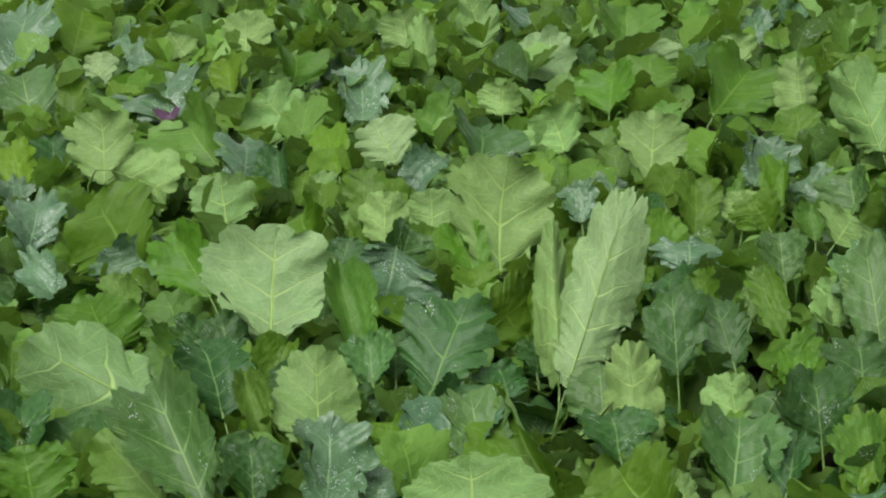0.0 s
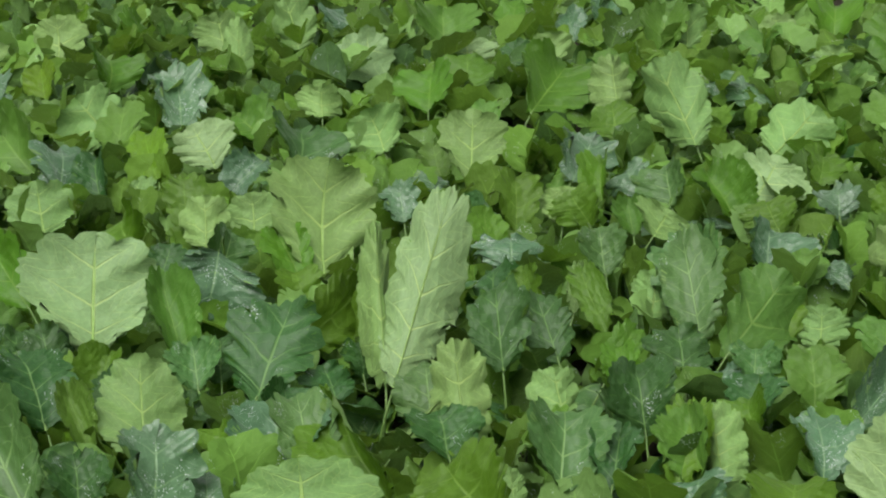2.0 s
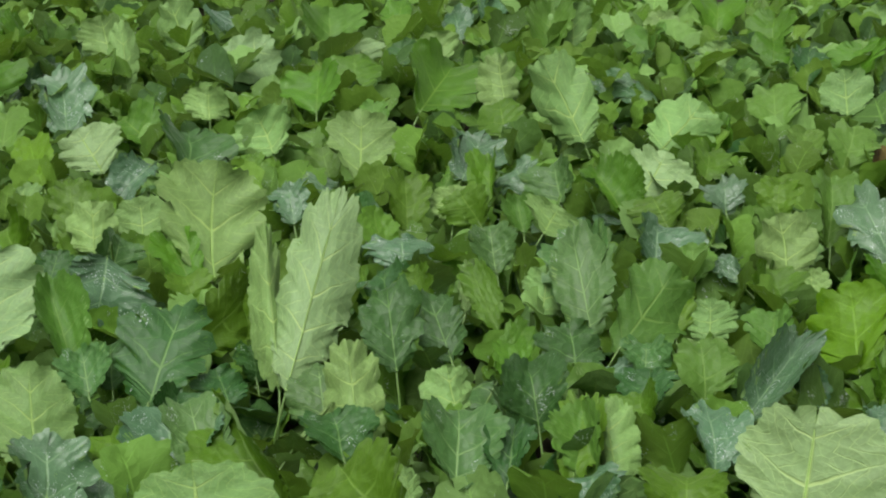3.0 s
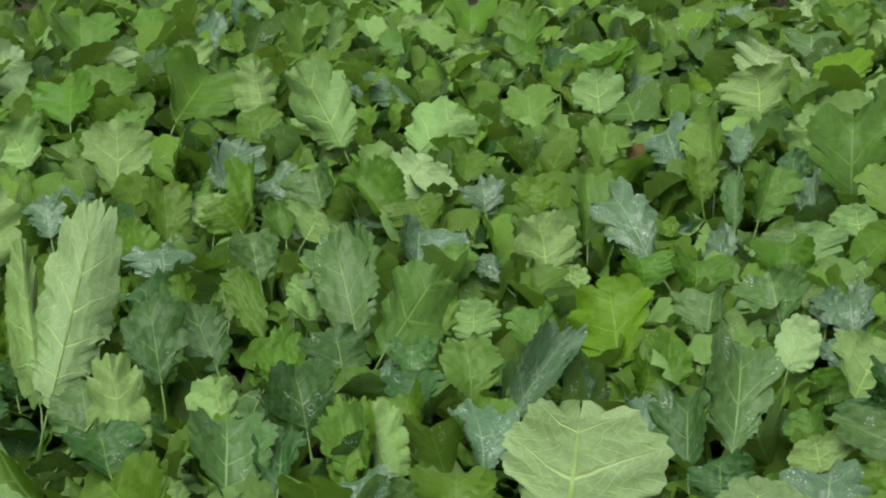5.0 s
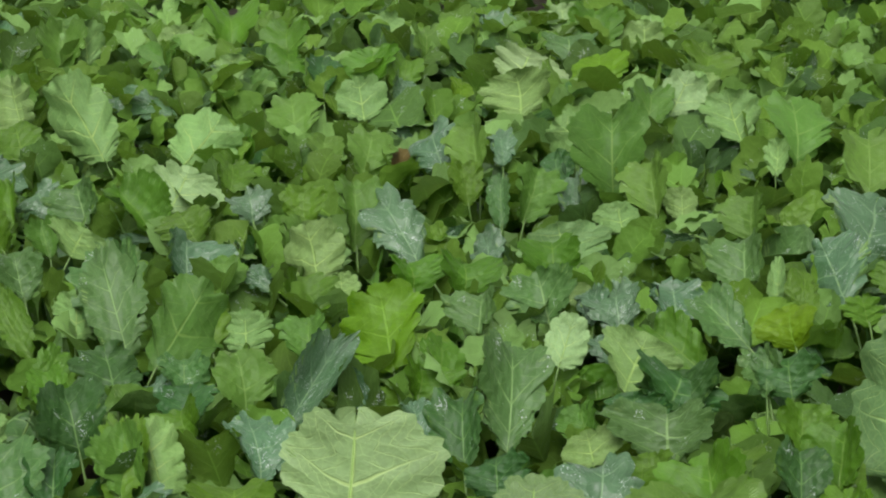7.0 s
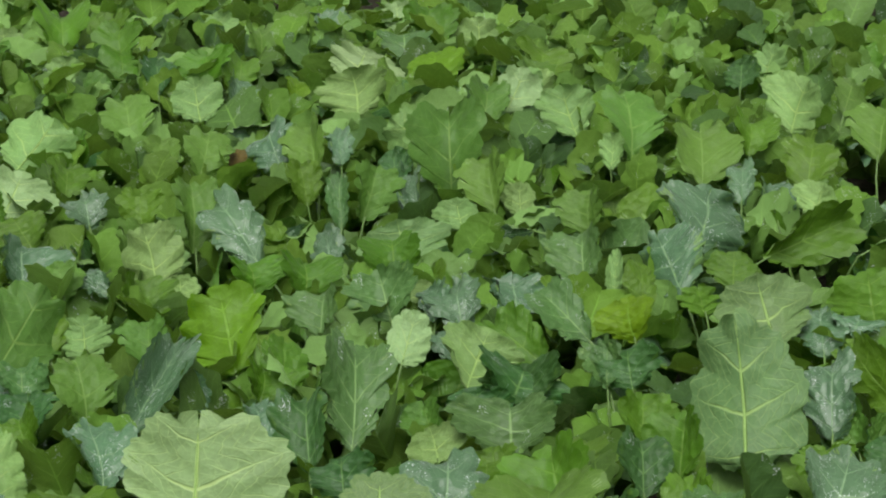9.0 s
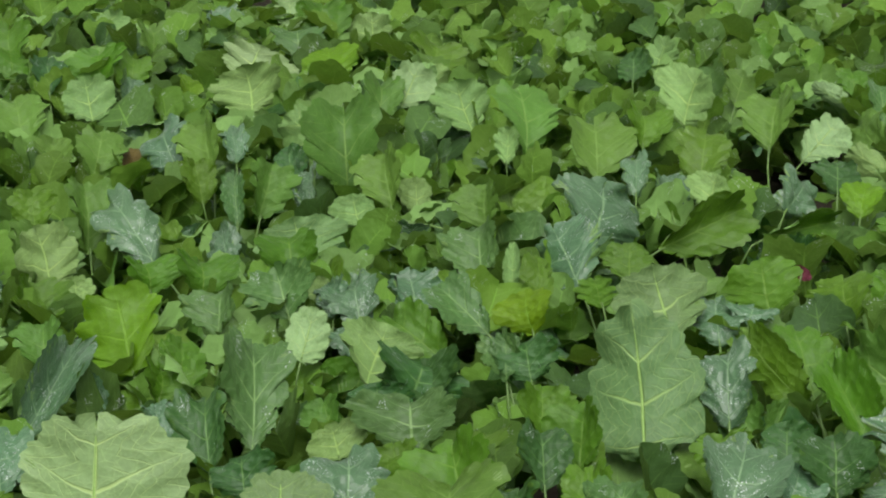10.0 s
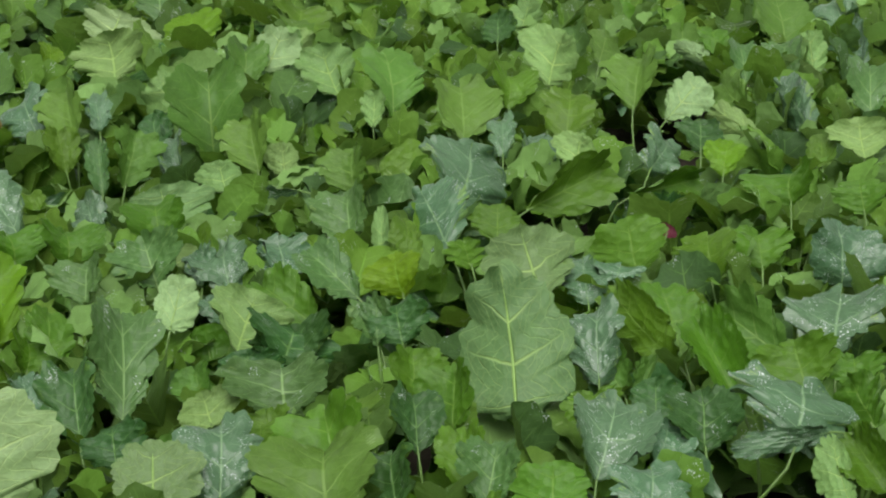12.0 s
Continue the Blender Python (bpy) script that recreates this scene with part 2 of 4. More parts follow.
def sheet(rows_xyz, rows_uv):
    """One layer: points, faces and the faces' corner uvs. The halves share the midrib."""
    n, c = rows_xyz[0].shape[:2]
    pts = np.concatenate([rows_xyz[0].reshape(-1, 3), rows_xyz[1].reshape(-1, 3)])
    uvs = np.concatenate([rows_uv[0].reshape(-1, 2), rows_uv[1].reshape(-1, 2)])
    idx = np.arange(len(pts)).reshape(2, n, c)
    idx[1, :, 0] = idx[0, :, 0]
    a, b, d, e = idx[0, :-1, :-1], idx[0, 1:, :-1], idx[0, 1:, 1:], idx[0, :-1, 1:]
    left = np.stack([a, b, d, e], -1).reshape(-1, 4)
    a, b, d, e = idx[1, :-1, :-1], idx[1, :-1, 1:], idx[1, 1:, 1:], idx[1, 1:, :-1]
    right = np.stack([a, b, d, e], -1).reshape(-1, 4)
    return pts, np.concatenate([left, right])[:, ::-1], uvs


def quads_mesh(name, pts, quads, uvs, mats, slots=None):
    me = bpy.data.meshes.new(name)
    me.vertices.add(len(pts))
    me.vertices.foreach_set("co", np.asarray(pts, np.float32).ravel())
    me.loops.add(quads.size)
    me.loops.foreach_set("vertex_index", quads.ravel().astype(np.int32))
    me.polygons.add(len(quads))
    me.polygons.foreach_set("loop_start", np.arange(0, quads.size, 4, dtype=np.int32))
    me.polygons.foreach_set("use_smooth", np.ones(len(quads), bool))
    if slots is not None:
        me.polygons.foreach_set("material_index", slots.astype(np.int32))
    lay = me.uv_layers.new(name="UVMap")
    lay.data.foreach_set("uv", np.asarray(uvs, np.float32)[quads.ravel()].ravel())
    for m in mats:
        me.materials.append(m)
    me.update()
    me.validate()
    return me


def leaf_mesh(rng, kind, rows=74, cols=4, **shape):
    """A leaf with an upper side and an underside 1 mm apart, and the line of its midrib."""
    xyz, uv = leaf_points(rng, rows, cols, **shape)
    pts, quads, uvs = sheet(xyz, uv)
    n = len(pts)
    low = pts - np.array([0, 0, 0.006])
    slots = np.concatenate([np.zeros(len(quads)), np.ones(len(quads))])
    me = quads_mesh("leaf", np.concatenate([pts, low]), np.concatenate([quads, quads[:, ::-1] + n]), np.concatenate([uvs, uvs]), SKINS[kind], slots)
    return me, xyz[0][:, 0]


CALM = {WHITE: 0.4, SAGE: 0.4, LIME: 0.6, PALE: 0.75}
RUFFLE = {SAGE: 0.9, BLUE: 1.8, GREY: 1.4, DARK: 1.5, FRESH: 1.3, MID: 1.3, PALE: 1.1, WHITE: 0.85}


def rib_mesh(line):
    """A midrib, raised on the underside and tapering to the tip."""
    picks = line[:: max(1, len(line) // 14)]
    path = [Vector((p[0], p[1], p[2] - 0.008)) for p in picks]
    pts, quads = tube(path, [0.011 * (1 - i / len(path)) + 0.002 for i in range(len(path))], 5)
    return quads_mesh("midrib", pts, quads, np.zeros((len(pts), 2)), (rib_skin,))


def tube(path, radii, sides=6):
    pts, quads = [], []
    path = [Vector(p) for p in path]
    for i, p in enumerate(path):
        way = (path[min(i + 1, len(path) - 1)] - path[max(i - 1, 0)]).normalized()
        across = way.cross(Vector((0.3, 0.9, 0.1))).normalized()
        over = way.cross(across)
        for j in range(sides):
            a = 2 * math.pi * j / sides
            pts.append(p + (across * math.cos(a) + over * math.sin(a)) * radii[i])
    for i in range(len(path) - 1):
        for j in range(sides):
            k = (j + 1) % sides
            quads.append((i * sides + j, i * sides + k, (i + 1) * sides + k, (i + 1) * sides + j))
    return np.array([tuple(p) for p in pts]), np.array(quads)


BLADES = {k: [leaf_mesh(np.random.default_rng(40 + i + 31 * k), k, ruffle=RUFFLE.get(k, 1.0), form=FORMS[i // VARIANTS], calm=CALM.get(k, 1.0)) for i in range(SHAPES)] for k in SKINS}
BLADES = {k: [(me, rib_mesh(line)) for me, line in row] for k, row in BLADES.items()}
SMALL = {k: [leaf_mesh(np.random.default_rng(80 + i), k, 26, 3)[0] for i in range(4)] for k in (FRESH, MID, BLUE, DARK, GREY, PALE)}


def tube_mesh(name, path, radii, sides=6):
    pts, quads = tube(path, radii, sides)
    return quads_mesh(name, pts, quads, np.zeros((len(pts), 2)), (stalk_skin,))


def part(name, mesh, parent, m=None, label=""):
    ob = new(name, mesh)
    ob.parent = parent
    if m is not None:
        ob.matrix_basis = m
    return tagged(ob, label) if label else ob


def leaf_pose(base, tip, width, face, lift):
    """The pose that lays a unit leaf from base to tip with its upper side turned to the compass heading face, lift degrees up."""
    base, tip = Vector(base), Vector(tip)
    along = tip - base
    length = along.length
    along.normalize()
    hint = Vector((math.sin(radians(face)) * math.cos(radians(lift)), math.cos(radians(face)) * math.cos(radians(lift)), math.sin(radians(lift))))
    up = (hint - along * hint.dot(along)).normalized()
    side = along.cross(up)
    turn = Matrix((side, along, up)).transposed().to_4x4()
    return Matrix.Translation(base) @ turn @ Matrix.Diagonal((width * 1.02, length * 1.02, (width + length) * 0.5, 1)), along


rng = np.random.default_rng(11)


def rape_plant(x, y, *leaves):
    """One plant: a short stem, the large leaves given (kind, base, tip, width, heading and lift of the upper side, form) on stalks, and a few low leaves."""
    root = new("rape_plant")
    root.location = (x, y, 0)
    kinds = [WORDS[q[0]] for q in leaves]
    tagged(root, "leafy rape plant with a " + kinds[0] + " lobed leaf, rooted in soil", "crop plant", "rape plants in the field")
    part("stem", tube_mesh("stem", ((0, 0, -0.02), (0.004, 0.003, 0.05), (0.0, 0.006, 0.11)), (0.011, 0.010, 0.006), 7), root)
    for kind, base, tip, width, face, lift, form in leaves:
        b = (base[0] - x, base[1] - y, base[2])
        m, along = leaf_pose(b, (tip[0] - x, tip[1] - y, tip[2]), width, face, lift)
        blade, rib = BLADES[kind][form]
        ob = part("leaf", blade, root, m, WORDS[kind] + " lobed leaf blade")
        part("midrib", rib, ob)
        b, foot = Vector(b), Vector((0, 0, 0.06))
        reach = (b - foot).length
        c1, c2 = foot + Vector((0, 0, reach * 0.45)), b - along * reach * 0.4
        path = [foot * (1 - u) ** 3 + c1 * 3 * u * (1 - u) ** 2 + c2 * 3 * u * u * (1 - u) + b * u ** 3 for u in (0, 0.2, 0.4, 0.6, 0.8, 1.0, 1.04)]
        part("stalk", tube_mesh("stalk", path, (0.005, 0.0042, 0.0036, 0.003, 0.0026, 0.0022, 0.0018)), root)
    tops = [Vector((q[1][0] - x, q[1][1] - y, q[1][2])) for q in leaves]
    for i in range(4):
        # lower leaves that stand round the stalks of the upper ones
        a = rng.uniform(0, 6.28) if i else math.atan2(-y, -x) + rng.uniform(-0.5, 0.5)
        size = rng.uniform(0.10, 0.17)
        z0, rise = rng.uniform(0.06, 0.15), rng.uniform(0.3, 1.1)
        d = Vector((math.cos(a), math.sin(a), rise)).normalized()
        foot = Vector((0, 0, 0.05))
        b = foot + Vector((d.x, d.y, 0)) * rng.uniform(0.02, 0.07) + Vector((0, 0, z0))
        top = tops[int(rng.integers(len(tops)))]
        b = b + Vector((top.x, top.y, 0)) * 0.7
        if any((x + b.x - hx) ** 2 + (y + b.y - hy) ** 2 < hr * hr for hx, hy, hr in HOLLOWS):
            continue
        m, along = leaf_pose(b, b + d * size, size * rng.uniform(0.7, 0.95), math.degrees(math.atan2(-d.x, -d.y)) + rng.uniform(-30, 30), 45)
        kind = (FRESH, MID, BLUE, DARK, GREY, PALE)[int(rng.integers(6))]
        part("leaf", SMALL[kind][int(rng.integers(4))], root, m)
        part("stalk", tube_mesh("stalk", (b + d * 0.005, b, b * 0.5 + foot * 0.5 - Vector((0, 0, 0.01)), foot), (0.002, 0.0025, 0.003, 0.004), 5), root)
    return root


# ---------------------------------------------------------------- ground
bm = bmesh.new()
N = 60
grid = [[None] * (N + 1) for _ in range(N + 1)]
for i in range(N + 1):
    for j in range(N + 1):
        q = [(2 * k / N - 1) for k in (i, j)]
        px, py = [math.copysign(abs(a) ** 3 * 400 + abs(a) * 8, a) for a in q]
        grid[i][j] = bm.verts.new((px, py, noise.noise((px * 1.7, py * 1.7, 0)) * 0.02 - 0.01))
for i in range(N):
    for j in range(N):
        bm.faces.new((grid[i][j], grid[i + 1][j], grid[i + 1][j + 1], grid[i][j + 1])).smooth = True
me = bpy.data.meshes.new("ground")
bm.to_mesh(me)
bm.free()
me.materials.append(soil)
tagged(new("ground", me), "dark brown moist field soil under the crop", "ground", "", "structure")


# ---------------------------------------------------------------- the rest of the stand, past counting
def foliage(name, label, spots, rows, cols, seed):
    """Many leaves in one mesh. spots: x, y, height of the leaf's foot, heading, rise, length, width."""
    r = np.random.default_rng(seed)
    kinds = [sheet(*leaf_points(r, rows, cols)) for _ in range(12)]
    P, Q, U, n = [], [], [], 0
    for x, y, z, head, rise, length, width in spots:
        pts, quads, uvs = kinds[int(r.integers(12))]
        d = np.array([math.sin(head) * math.cos(rise), math.cos(head) * math.cos(rise), math.sin(rise)])
        up = np.array([-math.sin(head) * math.sin(rise), -math.cos(head) * math.sin(rise), math.cos(rise)])
        side = np.cross(d, up)
        tw = r.uniform(-0.6, 0.6)
        side, up = side * math.cos(tw) + up * math.sin(tw), up * math.cos(tw) - side * math.sin(tw)
        P.append(np.array([x, y, z]) + pts[:, :1] * side * width + pts[:, 1:2] * d * length + pts[:, 2:] * up * (length + width) * 0.5)
        Q.append(quads + n)
        U.append(uvs)
        n += len(pts)
    me = quads_mesh(name, np.concatenate(P), np.concatenate(Q), np.concatenate(U), (stand_skin,))
    return tagged(new(name, me), label, "crop foliage", "", "stuff")


# open spots in the stand: x, y, radius
HOLLOWS = (
    (0.91, 5.39, 0.28),
    (0.28, 3.15, 0.16),
    (0.62, 3.54, 0.14),
    (-0.45, 3.57, 0.12),
    (-1.01, 3.97, 0.14),
    (-1.26, 6.35, 0.19),
    (2.04, 1.76, 0.21),
    (2.63, 2.94, 0.22),
    (3.41, 3.48, 0.26),
    (1.76, 2.31, 0.12),
    (3.21, 3.18, 0.17),
    (0.89, 5.40, 0.20),
    (1.91, 5.01, 0.25),
    (2.03, 2.67, 0.14),
    (1.78, 2.85, 0.14),
    (2.07, 1.81, 0.09),
    (1.84, 2.18, 0.04),
    (0.26, 3.12, 0.06),
    (-0.44, 3.66, 0.05),
    (0.62, 3.50, 0.06),
    (0.25, 3.10, 0.06),
    (0.53, 3.83, 0.05),
    (0.64, 3.52, 0.05),
    (0.92, 5.50, 0.08),
    (2.03, 5.30, 0.05),
    (2.66, 2.99, 0.07),
    (3.37, 3.49, 0.08),
    (0.94, 5.53, 0.06),
    (-1.34, 6.77, 0.08),
    (-1.04, 4.07, 0.05),
    (2.34, 2.30, 0.05),
    (1.14, 2.56, 0.05),
)


def scatter(r, n, r0, r1, a0, a1, zlo, zhi, size, steep=1.35):
    for _ in range(n):
        d = math.sqrt(r.uniform(r0 * r0, r1 * r1))
        a = radians(r.uniform(a0, a1))
        length = r.uniform(*size)
        if any((d * math.sin(a) - hx) ** 2 + (d * math.cos(a) - hy) ** 2 < hr * hr for hx, hy, hr in HOLLOWS):
            continue
        yield (d * math.sin(a), d * math.cos(a), r.uniform(zlo, zhi), r.uniform(0, 6.283), r.uniform(0.1, steep), length, length * r.uniform(0.7, 1.05))


r = np.random.default_rng(5)
foliage("crop_undergrowth", "dense low rape leaves between the larger plants", scatter(r, 3400, 1.5, 5.2, -22, 60, 0.02, 0.17, (0.11, 0.20), 1.0), 20, 3, 1)
foliage("crop_small_leaves", "small frilly young rape leaves under the canopy", scatter(r, 4800, 2.0, 6.4, -22, 60, 0.09, 0.25, (0.07, 0.15)), 19, 3, 4)
foliage("crop_canopy", "dense rape canopy of mixed green leaves", scatter(r, 3400, 4.9, 9.5, -22, 60, 0.05, 0.24, (0.12, 0.22), 1.0), 20, 3, 2)
foliage("crop_frills", "small frilly leaf tips in the rape canopy", scatter(r, 2000, 5.4, 9.5, -22, 60, 0.20, 0.32, (0.09, 0.17), 0.9), 19, 3, 8)
foliage("far_crop", "far rows of green rape leaves", scatter(r, 6000, 9.5, 24.0, -40, 80, 0.10, 0.34, (0.18, 0.32)), 8, 2, 3)
foliage("field_crop", "the same rape crop behind and beside the tripod", scatter(r, 9500, 0.6, 10.0, 60, 338, 0.06, 0.28, (0.15, 0.25)), 9, 2, 6)

# ---------------------------------------------------------------- the plants
rape_plant(1.57, 1.78,
           (FRESH, (1.584, 1.808, 0.285), (1.629, 1.860, 0.359), 0.125, 233, 42, 15),
           (BLUE, (1.691, 1.716, 0.285), (1.764, 1.792, 0.343), 0.132, 189, 56, 10),
           (GREY, (1.544, 1.919, 0.285), (1.607, 1.963, 0.366), 0.101, 226, 43, 2))
rape_plant(1.36, 1.98,
           (MID, (1.329, 2.027, 0.285), (1.395, 2.130, 0.375), 0.205, 227, 53, 17),
           (DARK, (1.443, 2.011, 0.285), (1.487, 2.081, 0.349), 0.121, 259, 41, 2),
           (FRESH, (1.394, 2.072, 0.285), (1.435, 2.199, 0.399), 0.174, 241, 41, 0))
rape_plant(1.15, 2.15,
           (SAGE, (1.129, 2.198, 0.285), (1.189, 2.289, 0.379), 0.144, 24, -49, 1),
           (BLUE, (1.247, 2.198, 0.285), (1.332, 2.327, 0.363), 0.143, 191, 61, 10))
rape_plant(1.98, 1.50,
           (PALE, (1.954, 1.559, 0.285), (2.005, 1.648, 0.364), 0.065, 32, -52, 8),
           (FRESH, (2.046, 1.559, 0.285), (2.065, 1.663, 0.345), 0.086, 248, 44, 7))
rape_plant(1.52, 1.93,
           (FRESH, (1.556, 1.981, 0.285), (1.617, 2.061, 0.354), 0.086, 238, 54, 0))
rape_plant(1.73, 1.83,
           (BLUE, (1.733, 1.878, 0.285), (1.860, 1.967, 0.356), 0.141, 197, 60, 2),
           (BLUE, (1.843, 1.860, 0.285), (1.903, 1.894, 0.327), 0.090, 185, 42, 2))
rape_plant(0.90, 2.37,
           (WHITE, (0.915, 2.396, 0.285), (0.966, 2.459, 0.473), 0.276, 37, -23, 17))
rape_plant(0.74, 2.44,
           (FRESH, (0.759, 2.486, 0.285), (0.783, 2.547, 0.355), 0.142, 185, 42, 17))
rape_plant(0.00, 2.55,
           (PALE, (0.004, 2.601, 0.285), (0.013, 2.720, 0.395), 0.256, 22, -46, 15))
rape_plant(0.38, 2.62,
           (FRESH, (0.316, 2.604, 0.285), (0.244, 2.713, 0.359), 0.209, 222, 24, 1),
           (PALE, (0.364, 2.721, 0.260), (0.363, 2.778, 0.310), 0.052, 2, -48, 10),
           (GREY, (0.441, 2.712, 0.285), (0.473, 2.833, 0.384), 0.153, 155, 45, 2))
rape_plant(1.35, 2.22,
           (FRESH, (1.368, 2.265, 0.285), (1.392, 2.308, 0.338), 0.126, 253, 34, 1),
           (FRESH, (1.394, 2.280, 0.285), (1.428, 2.345, 0.337), 0.102, 217, 55, 10))
rape_plant(1.59, 2.10,
           (DARK, (1.583, 2.138, 0.285), (1.630, 2.212, 0.359), 0.099, 179, 44, 2),
           (FRESH, (1.663, 2.151, 0.285), (1.719, 2.219, 0.380), 0.126, 257, 36, 0))
rape_plant(1.94, 1.82,
           (DARK, (1.932, 1.836, 0.285), (1.976, 1.893, 0.365), 0.129, 209, 42, 0),
           (BLUE, (2.072, 1.769, 0.285), (2.171, 1.848, 0.339), 0.234, 188, 60, 17),
           (DARK, (1.955, 1.975, 0.285), (1.998, 2.020, 0.336), 0.098, 245, 48, 4))
rape_plant(0.63, 2.59,
           (BLUE, (0.640, 2.589, 0.285), (0.663, 2.663, 0.318), 0.124, 234, 62, 10),
           (MID, (0.657, 2.670, 0.285), (0.667, 2.781, 0.394), 0.094, 218, 41, 7),
           (FRESH, (0.630, 2.683, 0.285), (0.689, 2.812, 0.386), 0.093, 218, 54, 8))
rape_plant(1.16, 2.42,
           (DARK, (1.186, 2.412, 0.285), (1.210, 2.462, 0.341), 0.114, 234, 41, 10),
           (DARK, (1.181, 2.530, 0.285), (1.237, 2.647, 0.376), 0.107, 234, 51, 2))
rape_plant(0.18, 2.67,
           (FRESH, (0.156, 2.725, 0.285), (0.069, 2.903, 0.414), 0.128, 223, 28, 7))
rape_plant(1.88, 2.00,
           (FRESH, (1.861, 2.011, 0.285), (1.887, 2.056, 0.331), 0.111, 254, 39, 2),
           (MID, (1.981, 2.050, 0.285), (2.044, 2.065, 0.350), 0.033, 244, 44, 7))
rape_plant(2.21, 1.75,
           (BLUE, (2.127, 1.744, 0.294), (1.966, 1.820, 0.285), 0.047, 206, 20, 8),
           (FRESH, (2.247, 1.756, 0.260), (2.277, 1.840, 0.317), 0.115, 276, 21, 9),
           (FRESH, (2.235, 1.889, 0.285), (2.260, 1.953, 0.357), 0.156, 228, 40, 0))
rape_plant(0.50, 2.65,
           (DARK, (0.522, 2.702, 0.285), (0.561, 2.798, 0.361), 0.088, 211, 54, 1))
rape_plant(-0.24, 2.72,
           (BLUE, (-0.235, 2.751, 0.285), (-0.227, 2.892, 0.390), 0.176, 128, 38, 9),
           (BLUE, (-0.144, 2.802, 0.260), (-0.144, 2.896, 0.301), 0.096, 169, 66, 6),
           (DARK, (-0.351, 2.798, 0.285), (-0.361, 2.874, 0.365), 0.111, 151, 42, 0))
rape_plant(0.70, 2.62,
           (PALE, (0.705, 2.673, 0.285), (0.705, 2.788, 0.391), 0.093, 38, -41, 7))
rape_plant(0.00, 2.78,
           (GREY, (0.038, 2.794, 0.285), (0.019, 2.941, 0.410), 0.117, 173, 50, 0),
           (BLUE, (-0.027, 2.881, 0.285), (-0.012, 2.996, 0.359), 0.188, 195, 57, 3))
rape_plant(1.42, 2.36,
           (PALE, (1.376, 2.433, 0.285), (1.389, 2.486, 0.333), 0.113, 52, -41, 17),
           (GREY, (1.494, 2.390, 0.285), (1.530, 2.453, 0.359), 0.189, 219, 44, 15))
rape_plant(0.86, 2.59,
           (BLUE, (0.866, 2.658, 0.285), (0.887, 2.783, 0.352), 0.122, 155, 58, 2))
rape_plant(1.76, 2.17,
           (SAGE, (1.800, 2.148, 0.285), (1.867, 2.268, 0.507), 0.208, 54, -29, 18),
           (MID, (1.807, 2.232, 0.285), (1.881, 2.234, 0.318), 0.064, 219, 56, 0))
rape_plant(-0.43, 2.74,
           (GREY, (-0.425, 2.774, 0.285), (-0.535, 2.956, 0.460), 0.161, 184, 45, 2),
           (MID, (-0.504, 2.806, 0.285), (-0.622, 2.917, 0.378), 0.149, 197, 38, 0))
rape_plant(1.66, 2.24,
           (FRESH, (1.688, 2.280, 0.285), (1.730, 2.338, 0.367), 0.108, 178, 34, 0))
rape_plant(2.08, 1.85,
           (FRESH, (2.099, 1.917, 0.285), (2.154, 2.085, 0.388), 0.096, 229, 56, 7))
rape_plant(1.25, 2.51,
           (GREY, (1.277, 2.561, 0.285), (1.369, 2.704, 0.429), 0.146, 180, 45, 1))
rape_plant(0.29, 2.83,
           (DARK, (0.274, 2.878, 0.285), (0.263, 2.951, 0.350), 0.141, 156, 48, 0),
           (PALE, (0.304, 2.886, 0.285), (0.308, 3.047, 0.450), 0.112, 7, -44, 7))
rape_plant(-0.71, 2.77,
           (FRESH, (-0.724, 2.811, 0.285), (-0.747, 2.881, 0.374), 0.161, 152, 39, 10))
rape_plant(1.97, 2.08,
           (BLUE, (1.982, 2.142, 0.285), (2.075, 2.244, 0.393), 0.109, 247, 49, 10),
           (MID, (2.022, 2.119, 0.260), (2.047, 2.213, 0.320), 0.091, 254, 40, 10))
rape_plant(1.15, 2.64,
           (BLUE, (1.173, 2.694, 0.260), (1.198, 2.778, 0.321), 0.072, 171, 52, 6))
rape_plant(0.13, 2.90,
           (PALE, (0.184, 2.937, 0.285), (0.275, 3.010, 0.346), 0.010, 343, -35, 8))
rape_plant(2.30, 1.87,
           (FRESH, (2.304, 1.836, 0.285), (2.334, 1.876, 0.329), 0.111, 245, 45, 2),
           (MID, (2.305, 1.990, 0.285), (2.281, 2.151, 0.350), 0.131, 241, 42, 1),
           (BLUE, (2.372, 1.944, 0.285), (2.482, 2.027, 0.370), 0.191, 258, 56, 15))
rape_plant(1.49, 2.53,
           (MID, (1.443, 2.579, 0.260), (1.463, 2.641, 0.306), 0.084, 246, 43, 3),
           (DARK, (1.527, 2.555, 0.285), (1.548, 2.592, 0.331), 0.123, 223, 42, 4),
           (DARK, (1.601, 2.571, 0.285), (1.655, 2.597, 0.345), 0.187, 187, 29, 17))
rape_plant(0.62, 2.86,
           (DARK, (0.625, 2.909, 0.285), (0.628, 2.997, 0.393), 0.130, 190, 39, 3))
rape_plant(0.85, 2.83,
           (FRESH, (0.814, 2.865, 0.285), (0.812, 2.925, 0.337), 0.112, 233, 33, 16),
           (BLUE, (0.974, 2.840, 0.285), (1.173, 3.015, 0.377), 0.084, 170, 56, 6),
           (DARK, (0.830, 2.928, 0.285), (0.854, 2.995, 0.344), 0.117, 215, 49, 1))
rape_plant(1.62, 2.48,
           (DARK, (1.630, 2.540, 0.285), (1.649, 2.610, 0.341), 0.154, 222, 49, 16))
rape_plant(2.15, 2.06,
           (FRESH, (2.153, 2.123, 0.285), (2.133, 2.276, 0.391), 0.108, 253, 13, 8),
           (FRESH, (2.163, 2.113, 0.285), (2.213, 2.227, 0.395), 0.122, 215, 48, 1))
